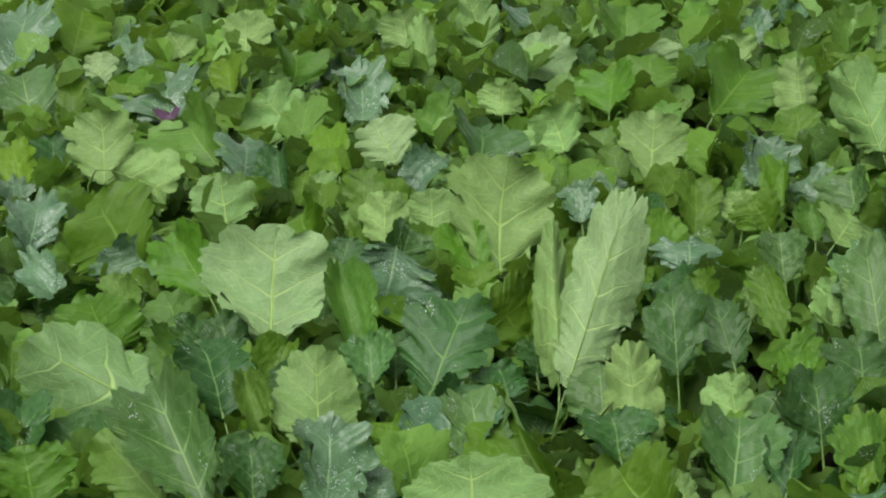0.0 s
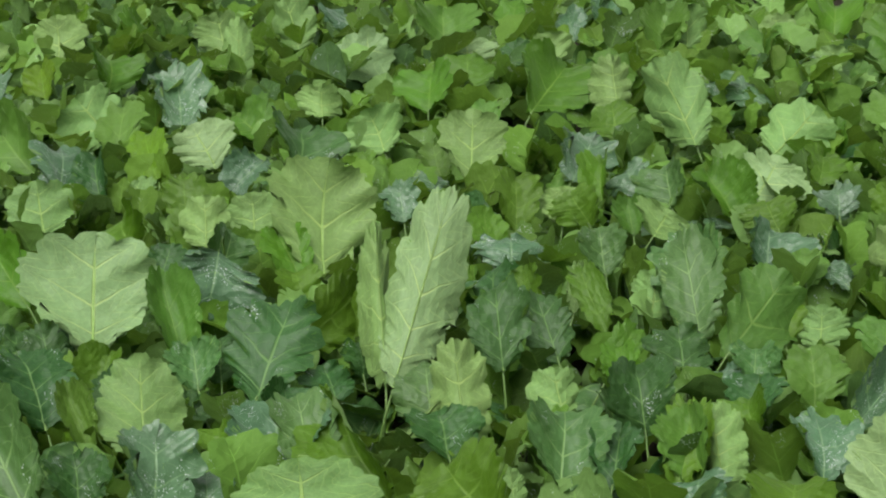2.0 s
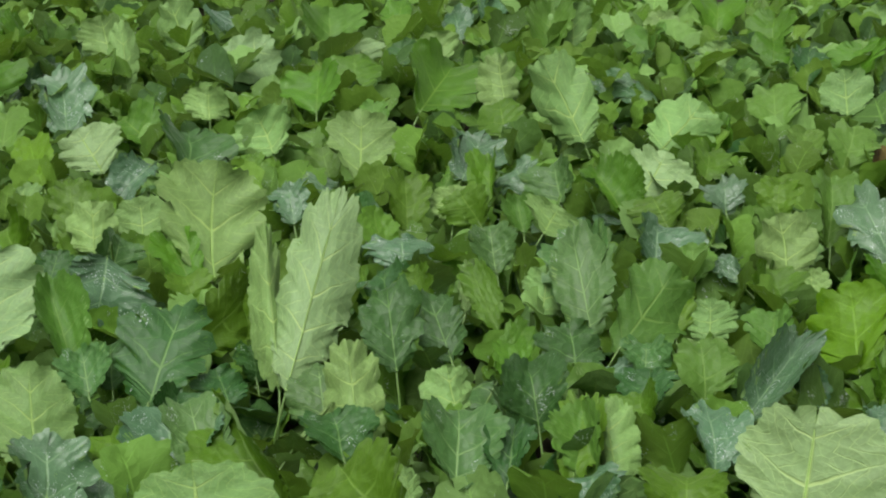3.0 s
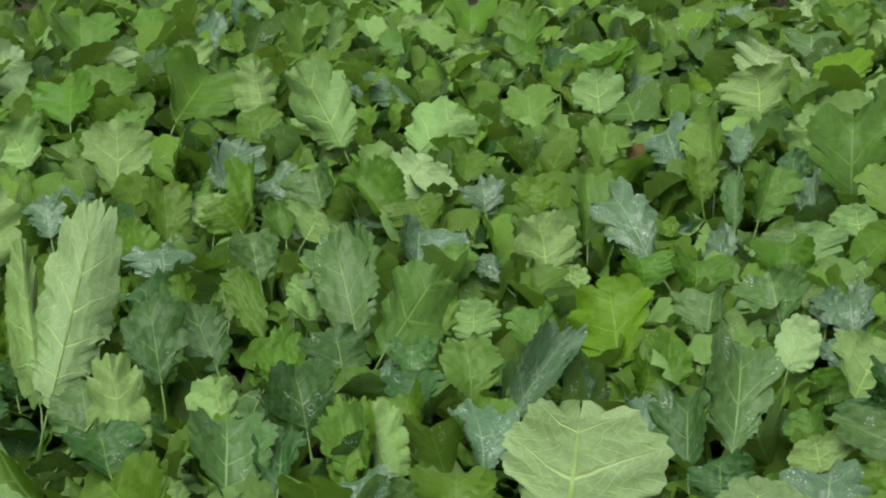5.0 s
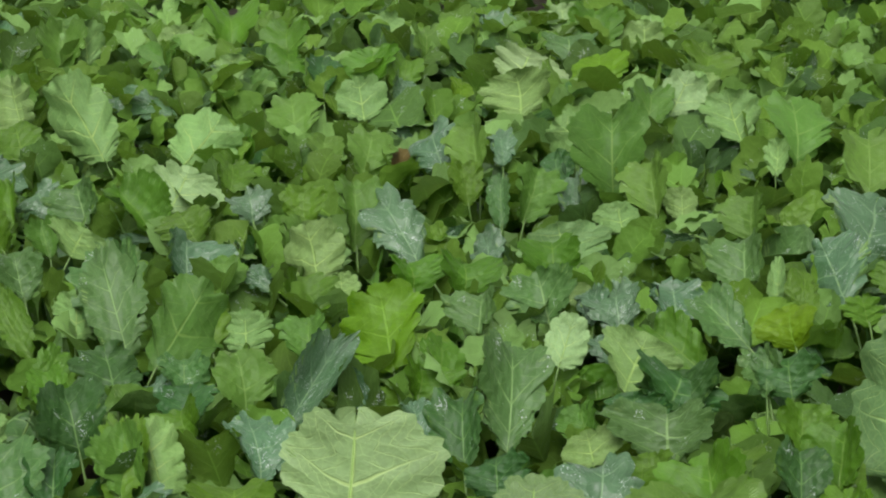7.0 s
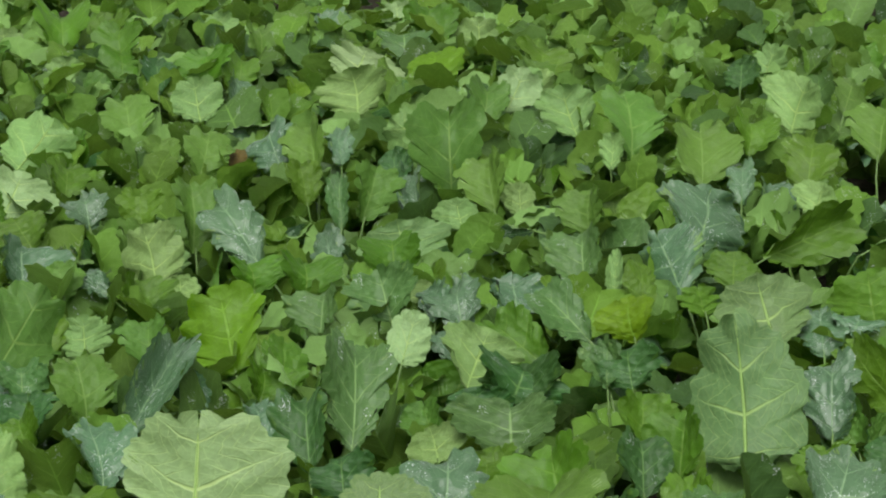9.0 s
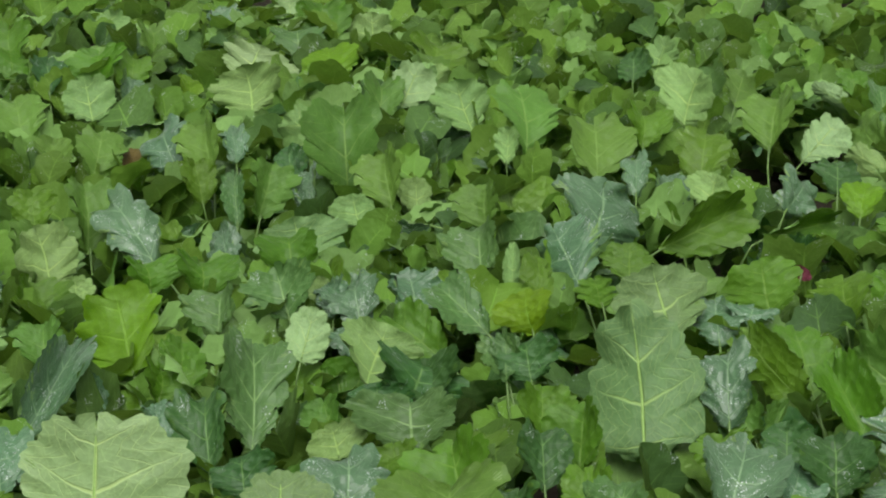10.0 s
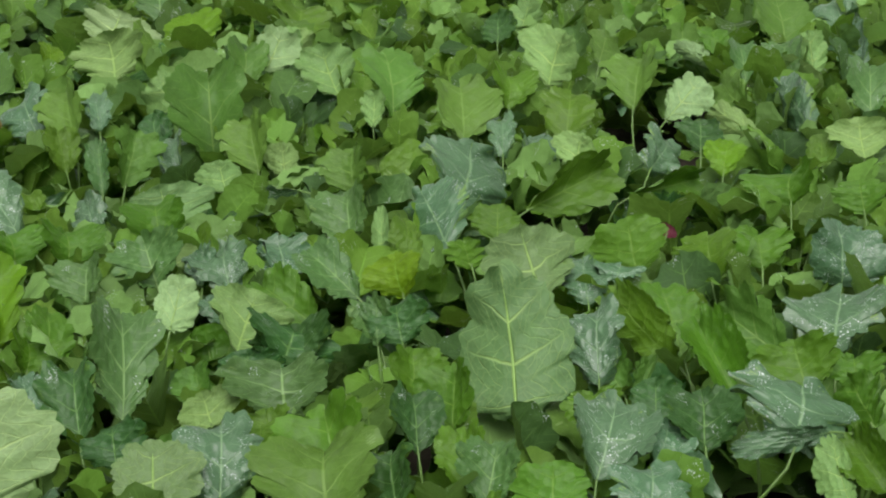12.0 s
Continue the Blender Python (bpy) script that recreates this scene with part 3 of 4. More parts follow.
rape_plant(-0.29, 2.98,
           (PALE, (-0.254, 3.019, 0.285), (-0.256, 3.155, 0.427), 0.167, 343, -43, 5),
           (MID, (-0.349, 3.032, 0.285), (-0.393, 3.122, 0.396), 0.068, 167, 41, 8))
rape_plant(0.26, 2.97,
           (GREY, (0.259, 3.027, 0.285), (0.261, 3.134, 0.374), 0.124, 189, 50, 3))
rape_plant(-0.08, 3.02,
           (FRESH, (-0.117, 3.039, 0.260), (-0.127, 3.092, 0.302), 0.069, 201, 48, 17),
           (DARK, (-0.019, 3.109, 0.285), (0.009, 3.163, 0.338), 0.107, 157, 36, 3))
rape_plant(0.50, 2.95,
           (PALE, (0.499, 3.005, 0.285), (0.492, 3.083, 0.361), 0.095, 350, -46, 0))
rape_plant(2.05, 2.19,
           (BLUE, (2.092, 2.240, 0.285), (2.148, 2.305, 0.348), 0.094, 234, 53, 11))
rape_plant(0.94, 2.93,
           (MID, (0.939, 2.929, 0.285), (0.952, 3.005, 0.388), 0.123, 173, 35, 2),
           (MID, (0.963, 3.015, 0.285), (0.982, 3.080, 0.359), 0.107, 201, 42, 2))
rape_plant(1.24, 2.86,
           (FRESH, (1.240, 2.848, 0.285), (1.270, 2.890, 0.334), 0.107, 171, 36, 16),
           (FRESH, (1.298, 2.881, 0.260), (1.345, 2.952, 0.356), 0.104, 171, 33, 1),
           (LIME, (1.256, 2.992, 0.285), (1.288, 3.129, 0.416), 0.184, 236, 38, 16))
rape_plant(1.79, 2.49,
           (GREY, (1.795, 2.538, 0.285), (1.833, 2.592, 0.359), 0.068, 245, 38, 7),
           (DARK, (1.833, 2.512, 0.285), (1.856, 2.561, 0.353), 0.119, 237, 34, 10),
           (GREY, (1.813, 2.561, 0.285), (1.833, 2.621, 0.345), 0.078, 226, 43, 10))
rape_plant(1.53, 2.66,
           (PALE, (1.583, 2.690, 0.285), (1.670, 2.739, 0.370), 0.161, 12, -38, 16))
rape_plant(1.09, 3.05,
           (BLUE, (1.103, 2.956, 0.338), (1.147, 2.874, 0.285), 0.063, 204, 47, 6),
           (MID, (1.134, 3.127, 0.285), (1.162, 3.193, 0.356), 0.106, 220, 44, 1))
rape_plant(0.73, 3.04,
           (FRESH, (0.643, 3.105, 0.285), (0.630, 3.182, 0.360), 0.075, 205, 40, 6),
           (BLUE, (0.808, 3.078, 0.260), (0.830, 3.141, 0.311), 0.077, 228, 48, 10),
           (DARK, (0.746, 3.114, 0.285), (0.756, 3.207, 0.374), 0.141, 173, 46, 11))
rape_plant(-0.80, 3.03,
           (DARK, (-0.804, 3.088, 0.260), (-0.816, 3.196, 0.343), 0.119, 165, 52, 3))
rape_plant(0.85, 3.03,
           (GREY, (0.868, 3.086, 0.285), (0.889, 3.146, 0.341), 0.098, 181, 47, 10))
rape_plant(-0.45, 3.17,
           (SAGE, (-0.532, 3.173, 0.285), (-0.813, 3.297, 0.405), 0.212, 3, -42, 16),
           (DARK, (-0.450, 3.242, 0.260), (-0.505, 3.372, 0.373), 0.169, 135, 49, 6))
rape_plant(0.55, 3.18,
           (FRESH, (0.602, 3.162, 0.285), (0.682, 3.233, 0.371), 0.071, 180, 39, 1),
           (DARK, (0.536, 3.287, 0.285), (0.513, 3.401, 0.397), 0.112, 194, 43, 9))
rape_plant(1.79, 2.63,
           (FRESH, (1.763, 2.695, 0.285), (1.716, 2.823, 0.349), 0.116, 225, 43, 2))
rape_plant(-0.25, 3.20,
           (DARK, (-0.217, 3.215, 0.260), (-0.131, 3.266, 0.288), 0.076, 168, 49, 13),
           (DARK, (-0.272, 3.263, 0.285), (-0.337, 3.315, 0.338), 0.102, 177, 46, 1))
rape_plant(-0.12, 3.24,
           (DARK, (-0.057, 3.227, 0.285), (0.034, 3.392, 0.427), 0.191, 191, 52, 11),
           (GREY, (-0.164, 3.306, 0.285), (-0.172, 3.386, 0.361), 0.112, 191, 46, 9),
           (DARK, (-0.119, 3.334, 0.285), (-0.111, 3.402, 0.364), 0.127, 212, 38, 10))
rape_plant(0.16, 3.19,
           (WHITE, (0.205, 3.224, 0.285), (0.364, 3.489, 0.597), 0.152, 359, -40, 7),
           (DARK, (0.099, 3.248, 0.260), (0.079, 3.308, 0.318), 0.117, 158, 47, 11),
           (PALE, (0.195, 3.254, 0.285), (0.207, 3.483, 0.550), 0.070, 351, -40, 7))
rape_plant(1.50, 2.83,
           (WHITE, (1.541, 2.859, 0.285), (1.607, 2.912, 0.365), 0.087, 22, -43, 3))
rape_plant(0.42, 3.22,
           (DARK, (0.423, 3.265, 0.285), (0.428, 3.383, 0.434), 0.127, 189, 38, 10))
rape_plant(2.22, 2.44,
           (SAGE, (2.171, 2.509, 0.285), (2.205, 2.616, 0.396), 0.197, 38, -44, 16),
           (BLUE, (2.263, 2.477, 0.260), (2.325, 2.565, 0.322), 0.112, 230, 59, 8),
           (BLUE, (2.340, 2.481, 0.285), (2.378, 2.506, 0.310), 0.106, 224, 60, 15))
rape_plant(1.68, 2.87,
           (BLUE, (1.667, 2.880, 0.260), (1.701, 2.941, 0.313), 0.077, 237, 49, 11),
           (BLUE, (1.740, 2.963, 0.285), (1.781, 3.059, 0.353), 0.121, 227, 54, 11))
rape_plant(1.94, 2.68,
           (LIME, (1.977, 2.701, 0.285), (1.998, 2.753, 0.359), 0.132, 252, 26, 0),
           (GREY, (1.907, 2.756, 0.285), (1.865, 2.878, 0.370), 0.113, 209, 45, 1))
rape_plant(0.82, 3.24,
           (MID, (0.856, 3.238, 0.285), (1.012, 3.338, 0.413), 0.172, 170, 30, 0),
           (GREY, (0.831, 3.335, 0.285), (0.842, 3.536, 0.454), 0.134, 211, 46, 6))
rape_plant(0.16, 3.30,
           (DARK, (0.158, 3.356, 0.260), (0.151, 3.413, 0.321), 0.103, 143, 39, 8))
rape_plant(-0.44, 3.37,
           (FRESH, (-0.360, 3.363, 0.260), (-0.333, 3.437, 0.339), 0.099, 203, 45, 3),
           (MID, (-0.534, 3.421, 0.260), (-0.617, 3.510, 0.328), 0.117, 204, 34, 6),
           (DARK, (-0.453, 3.457, 0.260), (-0.477, 3.533, 0.373), 0.102, 175, 35, 11))
rape_plant(1.00, 3.20,
           (PALE, (1.046, 3.243, 0.285), (1.068, 3.301, 0.354), 0.111, 20, -42, 10),
           (FRESH, (0.985, 3.268, 0.285), (1.003, 3.391, 0.391), 0.110, 170, 48, 1))
rape_plant(-0.18, 3.37,
           (MID, (-0.189, 3.415, 0.285), (-0.232, 3.565, 0.447), 0.109, 162, 44, 8))
rape_plant(2.51, 2.30,
           (FRESH, (2.482, 2.355, 0.285), (2.541, 2.431, 0.363), 0.153, 271, 36, 1),
           (FRESH, (2.615, 2.343, 0.285), (2.656, 2.399, 0.344), 0.135, 227, 49, 2))
rape_plant(1.45, 3.04,
           (GREY, (1.480, 3.086, 0.285), (1.527, 3.158, 0.355), 0.123, 243, 47, 2))
rape_plant(2.64, 2.15,
           (BLUE, (2.658, 2.174, 0.285), (2.693, 2.223, 0.405), 0.170, 203, 26, 4))
rape_plant(2.39, 2.45,
           (FRESH, (2.407, 2.486, 0.285), (2.436, 2.551, 0.383), 0.173, 245, 29, 15))
rape_plant(1.66, 2.99,
           (BLUE, (1.708, 3.018, 0.285), (1.760, 3.091, 0.341), 0.073, 237, 56, 9),
           (MID, (1.703, 3.032, 0.260), (1.726, 3.075, 0.311), 0.077, 209, 44, 8),
           (GREY, (1.640, 3.080, 0.285), (1.654, 3.157, 0.375), 0.159, 226, 36, 9))
rape_plant(-0.74, 3.34,
           (MID, (-0.790, 3.379, 0.260), (-0.844, 3.419, 0.304), 0.087, 205, 16, 16))
rape_plant(1.83, 2.88,
           (BLUE, (1.855, 2.943, 0.285), (1.897, 3.035, 0.337), 0.156, 164, 56, 9))
rape_plant(-0.88, 3.31,
           (FRESH, (-0.885, 3.367, 0.260), (-0.889, 3.472, 0.358), 0.120, 123, 32, 0))
rape_plant(-0.02, 3.45,
           (FRESH, (0.037, 3.487, 0.285), (0.181, 3.593, 0.367), 0.146, 149, 12, 1))
rape_plant(0.71, 3.40,
           (FRESH, (0.658, 3.425, 0.285), (0.627, 3.555, 0.392), 0.077, 213, 41, 8),
           (PALE, (0.762, 3.475, 0.285), (0.791, 3.551, 0.376), 0.101, 16, -42, 1))
rape_plant(2.18, 2.74,
           (FRESH, (2.179, 2.736, 0.285), (2.192, 2.782, 0.336), 0.111, 181, 42, 9),
           (BLUE, (2.215, 2.859, 0.285), (2.265, 3.033, 0.375), 0.186, 263, 39, 0))
rape_plant(-0.53, 3.49,
           (DARK, (-0.525, 3.481, 0.285), (-0.527, 3.554, 0.357), 0.130, 155, 43, 9),
           (MID, (-0.559, 3.606, 0.260), (-0.616, 3.700, 0.367), 0.162, 144, 46, 4))
rape_plant(2.05, 2.83,
           (FRESH, (2.091, 2.833, 0.285), (2.131, 2.891, 0.369), 0.073, 209, 40, 4),
           (PALE, (2.077, 2.913, 0.285), (2.128, 2.974, 0.375), 0.038, 27, -40, 8))
rape_plant(1.66, 3.05,
           (PALE, (1.686, 3.094, 0.285), (1.716, 3.152, 0.358), 0.100, 51, -39, 1))
rape_plant(0.19, 3.49,
           (FRESH, (0.168, 3.530, 0.285), (0.144, 3.592, 0.365), 0.139, 221, 21, 1))
rape_plant(0.83, 3.40,
           (GREY, (0.847, 3.458, 0.285), (0.899, 3.616, 0.427), 0.164, 238, 42, 9))
rape_plant(-0.40, 3.56,
           (WHITE, (-0.383, 3.574, 0.285), (-0.368, 3.745, 0.485), 0.301, 343, -39, 15),
           (DARK, (-0.436, 3.647, 0.260), (-0.463, 3.691, 0.303), 0.081, 173, 47, 8))
rape_plant(0.52, 3.53,
           (FRESH, (0.514, 3.561, 0.285), (0.525, 3.637, 0.372), 0.103, 216, 38, 10),
           (PALE, (0.614, 3.552, 0.285), (0.642, 3.629, 0.377), 0.045, 5, -41, 6),
           (DARK, (0.459, 3.622, 0.260), (0.473, 3.712, 0.359), 0.137, 224, 37, 10))
rape_plant(1.26, 3.42,
           (FRESH, (1.229, 3.411, 0.260), (1.244, 3.481, 0.344), 0.136, 165, 37, 3),
           (PALE, (1.340, 3.468, 0.260), (1.360, 3.514, 0.317), 0.083, 39, -40, 6),
           (BLUE, (1.213, 3.554, 0.285), (1.159, 3.694, 0.329), 0.066, 216, 62, 8))
rape_plant(-0.68, 3.52,
           (FRESH, (-0.710, 3.557, 0.285), (-0.770, 3.635, 0.398), 0.208, 147, 41, 11))
rape_plant(2.28, 2.78,
           (FRESH, (2.313, 2.818, 0.285), (2.352, 2.864, 0.352), 0.115, 212, 42, 15))
rape_plant(2.04, 2.97,
           (GREY, (2.069, 3.013, 0.285), (2.123, 3.103, 0.383), 0.133, 241, 43, 2))
rape_plant(1.50, 3.30,
           (FRESH, (1.559, 3.306, 0.285), (1.587, 3.363, 0.349), 0.146, 181, 42, 16),
           (FRESH, (1.477, 3.385, 0.285), (1.486, 3.433, 0.348), 0.142, 174, 37, 16))
rape_plant(2.61, 2.61,
           (RED, (2.606, 2.611, 0.285), (2.625, 2.618, 0.307), 0.045, 194, 27, 3),
           (DARK, (2.676, 2.673, 0.260), (2.691, 2.730, 0.332), 0.097, 220, 37, 12))
rape_plant(1.78, 3.26,
           (FRESH, (1.763, 3.281, 0.285), (1.786, 3.341, 0.374), 0.136, 203, 36, 17),
           (SAGE, (1.830, 3.336, 0.285), (1.843, 3.413, 0.370), 0.219, 31, -41, 16))
rape_plant(1.08, 3.60,
           (MID, (1.125, 3.588, 0.285), (1.139, 3.652, 0.354), 0.099, 201, 43, 0),
           (BLUE, (1.070, 3.707, 0.285), (1.102, 3.795, 0.364), 0.161, 159, 42, 3))
rape_plant(1.36, 3.51,
           (PALE, (1.318, 3.544, 0.285), (1.336, 3.644, 0.405), 0.151, 46, -35, 0),
           (PALE, (1.380, 3.584, 0.285), (1.341, 3.655, 0.332), 0.131, 27, -45, 9))
rape_plant(0.93, 3.64,
           (GREY, (0.926, 3.692, 0.285), (0.925, 3.780, 0.369), 0.106, 173, 46, 9))
rape_plant(0.09, 3.81,
           (FRESH, (0.063, 3.811, 0.260), (0.040, 3.873, 0.331), 0.112, 175, 42, 6),
           (FRESH, (0.063, 3.878, 0.285), (0.007, 3.980, 0.390), 0.117, 179, 45, 2),
           (PALE, (0.107, 3.879, 0.285), (0.145, 4.066, 0.522), 0.264, 337, -34, 2))
rape_plant(-0.13, 3.90,
           (BLUE, (-0.119, 3.798, 0.403), (-0.159, 3.703, 0.285), 0.208, 156, 31, 9),
           (GREY, (-0.129, 3.991, 0.285), (-0.085, 4.059, 0.373), 0.136, 147, 20, 1))
rape_plant(0.73, 3.73,
           (GREY, (0.727, 3.775, 0.285), (0.728, 3.845, 0.380), 0.112, 173, 36, 2))
rape_plant(-0.77, 3.78,
           (MID, (-0.728, 3.786, 0.285), (-0.744, 3.860, 0.363), 0.104, 153, 43, 0),
           (BLUE, (-0.871, 3.865, 0.285), (-0.983, 3.987, 0.378), 0.103, 170, 56, 11))
rape_plant(2.39, 2.98,
           (FRESH, (2.506, 2.943, 0.285), (2.739, 2.911, 0.347), 0.127, 191, 11, 0),
           (BLUE, (2.394, 3.045, 0.285), (2.502, 3.142, 0.398), 0.250, 171, 35, 16))
rape_plant(0.52, 3.78,
           (BLUE, (0.526, 3.840, 0.285), (0.539, 3.927, 0.348), 0.166, 181, 54, 17))
rape_plant(1.63, 3.45,
           (BLUE, (1.714, 3.483, 0.260), (1.747, 3.585, 0.332), 0.089, 240, 48, 14),
           (BLUE, (1.567, 3.550, 0.285), (1.555, 3.778, 0.398), 0.138, 203, 61, 10))
rape_plant(3.01, 2.39,
           (FRESH, (3.031, 2.427, 0.285), (3.058, 2.470, 0.349), 0.127, 241, 35, 1))
rape_plant(-0.51, 3.83,
           (FRESH, (-0.543, 3.877, 0.285), (-0.639, 4.006, 0.410), 0.150, 195, 38, 0))
rape_plant(1.27, 3.65,
           (MID, (1.313, 3.692, 0.285), (1.386, 3.757, 0.360), 0.116, 187, 44, 1))
rape_plant(2.93, 2.54,
           (FRESH, (2.965, 2.580, 0.285), (3.014, 2.628, 0.348), 0.176, 263, 41, 17))
rape_plant(2.67, 2.87,
           (FRESH, (2.747, 2.860, 0.285), (2.956, 2.843, 0.283), 0.093, 185, -3, 0))
rape_plant(-0.73, 3.96,
           (GREY, (-0.792, 3.913, 0.297), (-0.927, 3.817, 0.285), 0.132, 144, -7, 9))
rape_plant(2.24, 3.30,
           (MID, (2.277, 3.297, 0.285), (2.313, 3.348, 0.382), 0.139, 251, 27, 1),
           (BLUE, (2.202, 3.407, 0.285), (2.100, 3.607, 0.236), 0.088, 243, 0, 15))
rape_plant(1.47, 3.68,
           (MID, (1.486, 3.726, 0.285), (1.530, 3.826, 0.422), 0.140, 165, 32, 1))
rape_plant(1.71, 3.65,
           (FRESH, (1.677, 3.670, 0.260), (1.670, 3.724, 0.324), 0.060, 199, 37, 6),
           (BLUE, (1.705, 3.712, 0.285), (1.805, 3.739, 0.268), 0.051, 162, 16, 4),
           (GREY, (1.844, 3.691, 0.285), (1.888, 3.780, 0.392), 0.063, 225, 42, 8))
rape_plant(-0.29, 4.01,
           (DARK, (-0.267, 4.062, 0.260), (-0.235, 4.138, 0.330), 0.097, 197, 49, 7))
rape_plant(2.02, 3.52,
           (PALE, (2.068, 3.507, 0.285), (2.084, 3.563, 0.353), 0.113, 23, -40, 15),
           (BLUE, (2.018, 3.628, 0.285), (2.082, 3.747, 0.380), 0.060, 255, 44, 6))
rape_plant(0.51, 4.05,
           (FRESH, (0.511, 4.093, 0.260), (0.505, 4.163, 0.351), 0.099, 159, 36, 5))
rape_plant(0.83, 4.05,
           (PALE, (0.890, 4.026, 0.285), (0.943, 4.065, 0.337), 0.165, 352, -31, 16),
           (MID, (0.864, 4.120, 0.260), (0.865, 4.200, 0.332), 0.091, 190, 48, 8),
           (FRESH, (0.762, 4.141, 0.285), (0.721, 4.200, 0.365), 0.138, 215, 18, 1))
rape_plant(2.95, 2.79,
           (LIME, (3.004, 2.824, 0.285), (3.078, 2.879, 0.344), 0.101, 237, 57, 0))
rape_plant(1.16, 3.97,
           (FRESH, (1.181, 3.973, 0.285), (1.162, 4.037, 0.352), 0.142, 206, 36, 1),
           (BLUE, (1.093, 4.046, 0.285), (0.995, 4.171, 0.269), 0.031, 236, 33, 8),
           (FRESH, (1.110, 4.058, 0.285), (1.055, 4.200, 0.395), 0.148, 173, 54, 7))
rape_plant(2.74, 3.11,
           (PALE, (2.781, 3.088, 0.285), (2.835, 3.125, 0.363), 0.119, 17, -33, 15),
           (BLUE, (2.777, 3.225, 0.260), (2.840, 3.321, 0.309), 0.106, 172, 61, 6))
rape_plant(2.85, 2.94,
           (BLUE, (2.909, 2.971, 0.285), (3.033, 3.037, 0.328), 0.136, 161, 28, 10))
rape_plant(1.87, 3.68,
           (MID, (1.911, 3.706, 0.285), (1.981, 3.751, 0.401), 0.130, 179, 21, 1))
rape_plant(-0.70, 4.10,
           (FRESH, (-0.736, 4.138, 0.285), (-0.846, 4.248, 0.430), 0.293, 204, 21, 15))
rape_plant(2.22, 3.53,
           (MID, (2.201, 3.580, 0.285), (2.245, 3.685, 0.397), 0.141, 246, 37, 1),
           (PALE, (2.275, 3.578, 0.260), (2.306, 3.631, 0.337), 0.091, 26, -39, 15))
rape_plant(1.38, 3.95,
           (FRESH, (1.448, 3.959, 0.285), (1.473, 4.017, 0.366), 0.120, 214, 37, 2),
           (BLUE, (1.347, 4.041, 0.285), (1.365, 4.127, 0.352), 0.119, 187, 53, 11))
rape_plant(-0.17, 4.20,
           (PALE, (-0.159, 4.214, 0.285), (-0.153, 4.303, 0.397), 0.127, 3, -38, 0),
           (FRESH, (-0.325, 4.244, 0.285), (-0.365, 4.314, 0.356), 0.217, 218, 24, 17),
           (PALE, (-0.042, 4.271, 0.285), (-0.043, 4.350, 0.385), 0.149, 15, -37, 15))
rape_plant(0.64, 4.16,
           (PALE, (0.706, 4.195, 0.285), (0.723, 4.256, 0.364), 0.144, 23, -39, 15),
           (FRESH, (0.594, 4.220, 0.260), (0.608, 4.315, 0.388), 0.124, 175, 36, 2))
rape_plant(-0.56, 4.32,
           (BLUE, (-0.628, 4.207, 0.302), (-0.846, 4.072, 0.285), 0.113, 152, 45, 7),
           (PALE, (-0.561, 4.429, 0.285), (-0.577, 4.520, 0.405), 0.171, 347, -37, 17))
rape_plant(2.68, 3.24,
           (BLUE, (2.725, 3.294, 0.285), (2.826, 3.413, 0.347), 0.076, 223, 68, 10))
rape_plant(-0.22, 4.24,
           (MID, (-0.218, 4.285, 0.260), (-0.215, 4.323, 0.316), 0.093, 167, 33, 0))
rape_plant(3.28, 2.69,
           (FRESH, (3.285, 2.766, 0.260), (3.337, 2.815, 0.319), 0.079, 250, 48, 5),
           (PALE, (3.348, 2.691, 0.285), (3.390, 2.749, 0.371), 0.164, 41, -40, 16))
rape_plant(0.33, 4.24,
           (BLUE, (0.326, 4.294, 0.285), (0.322, 4.379, 0.367), 0.106, 180, 46, 9))
rape_plant(3.07, 2.96,
           (DARK, (3.112, 3.003, 0.285), (3.162, 3.054, 0.346), 0.129, 193, 45, 15))
rape_plant(0.99, 4.19,
           (GREY, (0.987, 4.243, 0.285), (0.985, 4.325, 0.378), 0.140, 220, 33, 2))
rape_plant(2.17, 3.74,
           (MID, (2.193, 3.770, 0.285), (2.252, 3.873, 0.493), 0.202, 214, 30, 17))
rape_plant(2.87, 3.24,
           (FRESH, (2.916, 3.281, 0.285), (3.021, 3.373, 0.385), 0.150, 226, 54, 1))
rape_plant(1.92, 3.99,
           (FRESH, (1.893, 3.973, 0.260), (1.906, 4.038, 0.360), 0.095, 196, 33, 2),
           (MID, (1.985, 4.102, 0.285), (2.035, 4.240, 0.396), 0.138, 247, 42, 1))
rape_plant(-1.04, 4.22,
           (BLUE, (-1.034, 4.278, 0.285), (-1.023, 4.445, 0.401), 0.152, 145, 48, 11))
rape_plant(2.69, 3.40,
           (MID, (2.729, 3.454, 0.285), (2.832, 3.597, 0.398), 0.184, 187, 54, 16))
rape_plant(1.15, 4.21,
           (WHITE, (1.195, 4.245, 0.285), (1.278, 4.304, 0.378), 0.195, 10, -38, 2))
rape_plant(-0.21, 4.40,
           (FRESH, (-0.207, 4.440, 0.260), (-0.208, 4.521, 0.391), 0.130, 191, 31, 8))
rape_plant(0.82, 4.32,
           (FRESH, (0.834, 4.368, 0.260), (0.864, 4.480, 0.371), 0.082, 228, 41, 16))
rape_plant(3.35, 2.89,
           (PALE, (3.303, 2.991, 0.285), (3.277, 3.130, 0.341), 0.079, 63, -35, 0),
           (BLUE, (3.419, 2.917, 0.285), (3.526, 3.141, 0.371), 0.120, 285, 29, 0))
rape_plant(2.12, 3.89,
           (DARK, (2.127, 3.942, 0.285), (2.169, 4.023, 0.350), 0.094, 237, 51, 4),
           (BLUE, (2.171, 3.940, 0.260), (2.257, 4.066, 0.337), 0.103, 167, 54, 11))
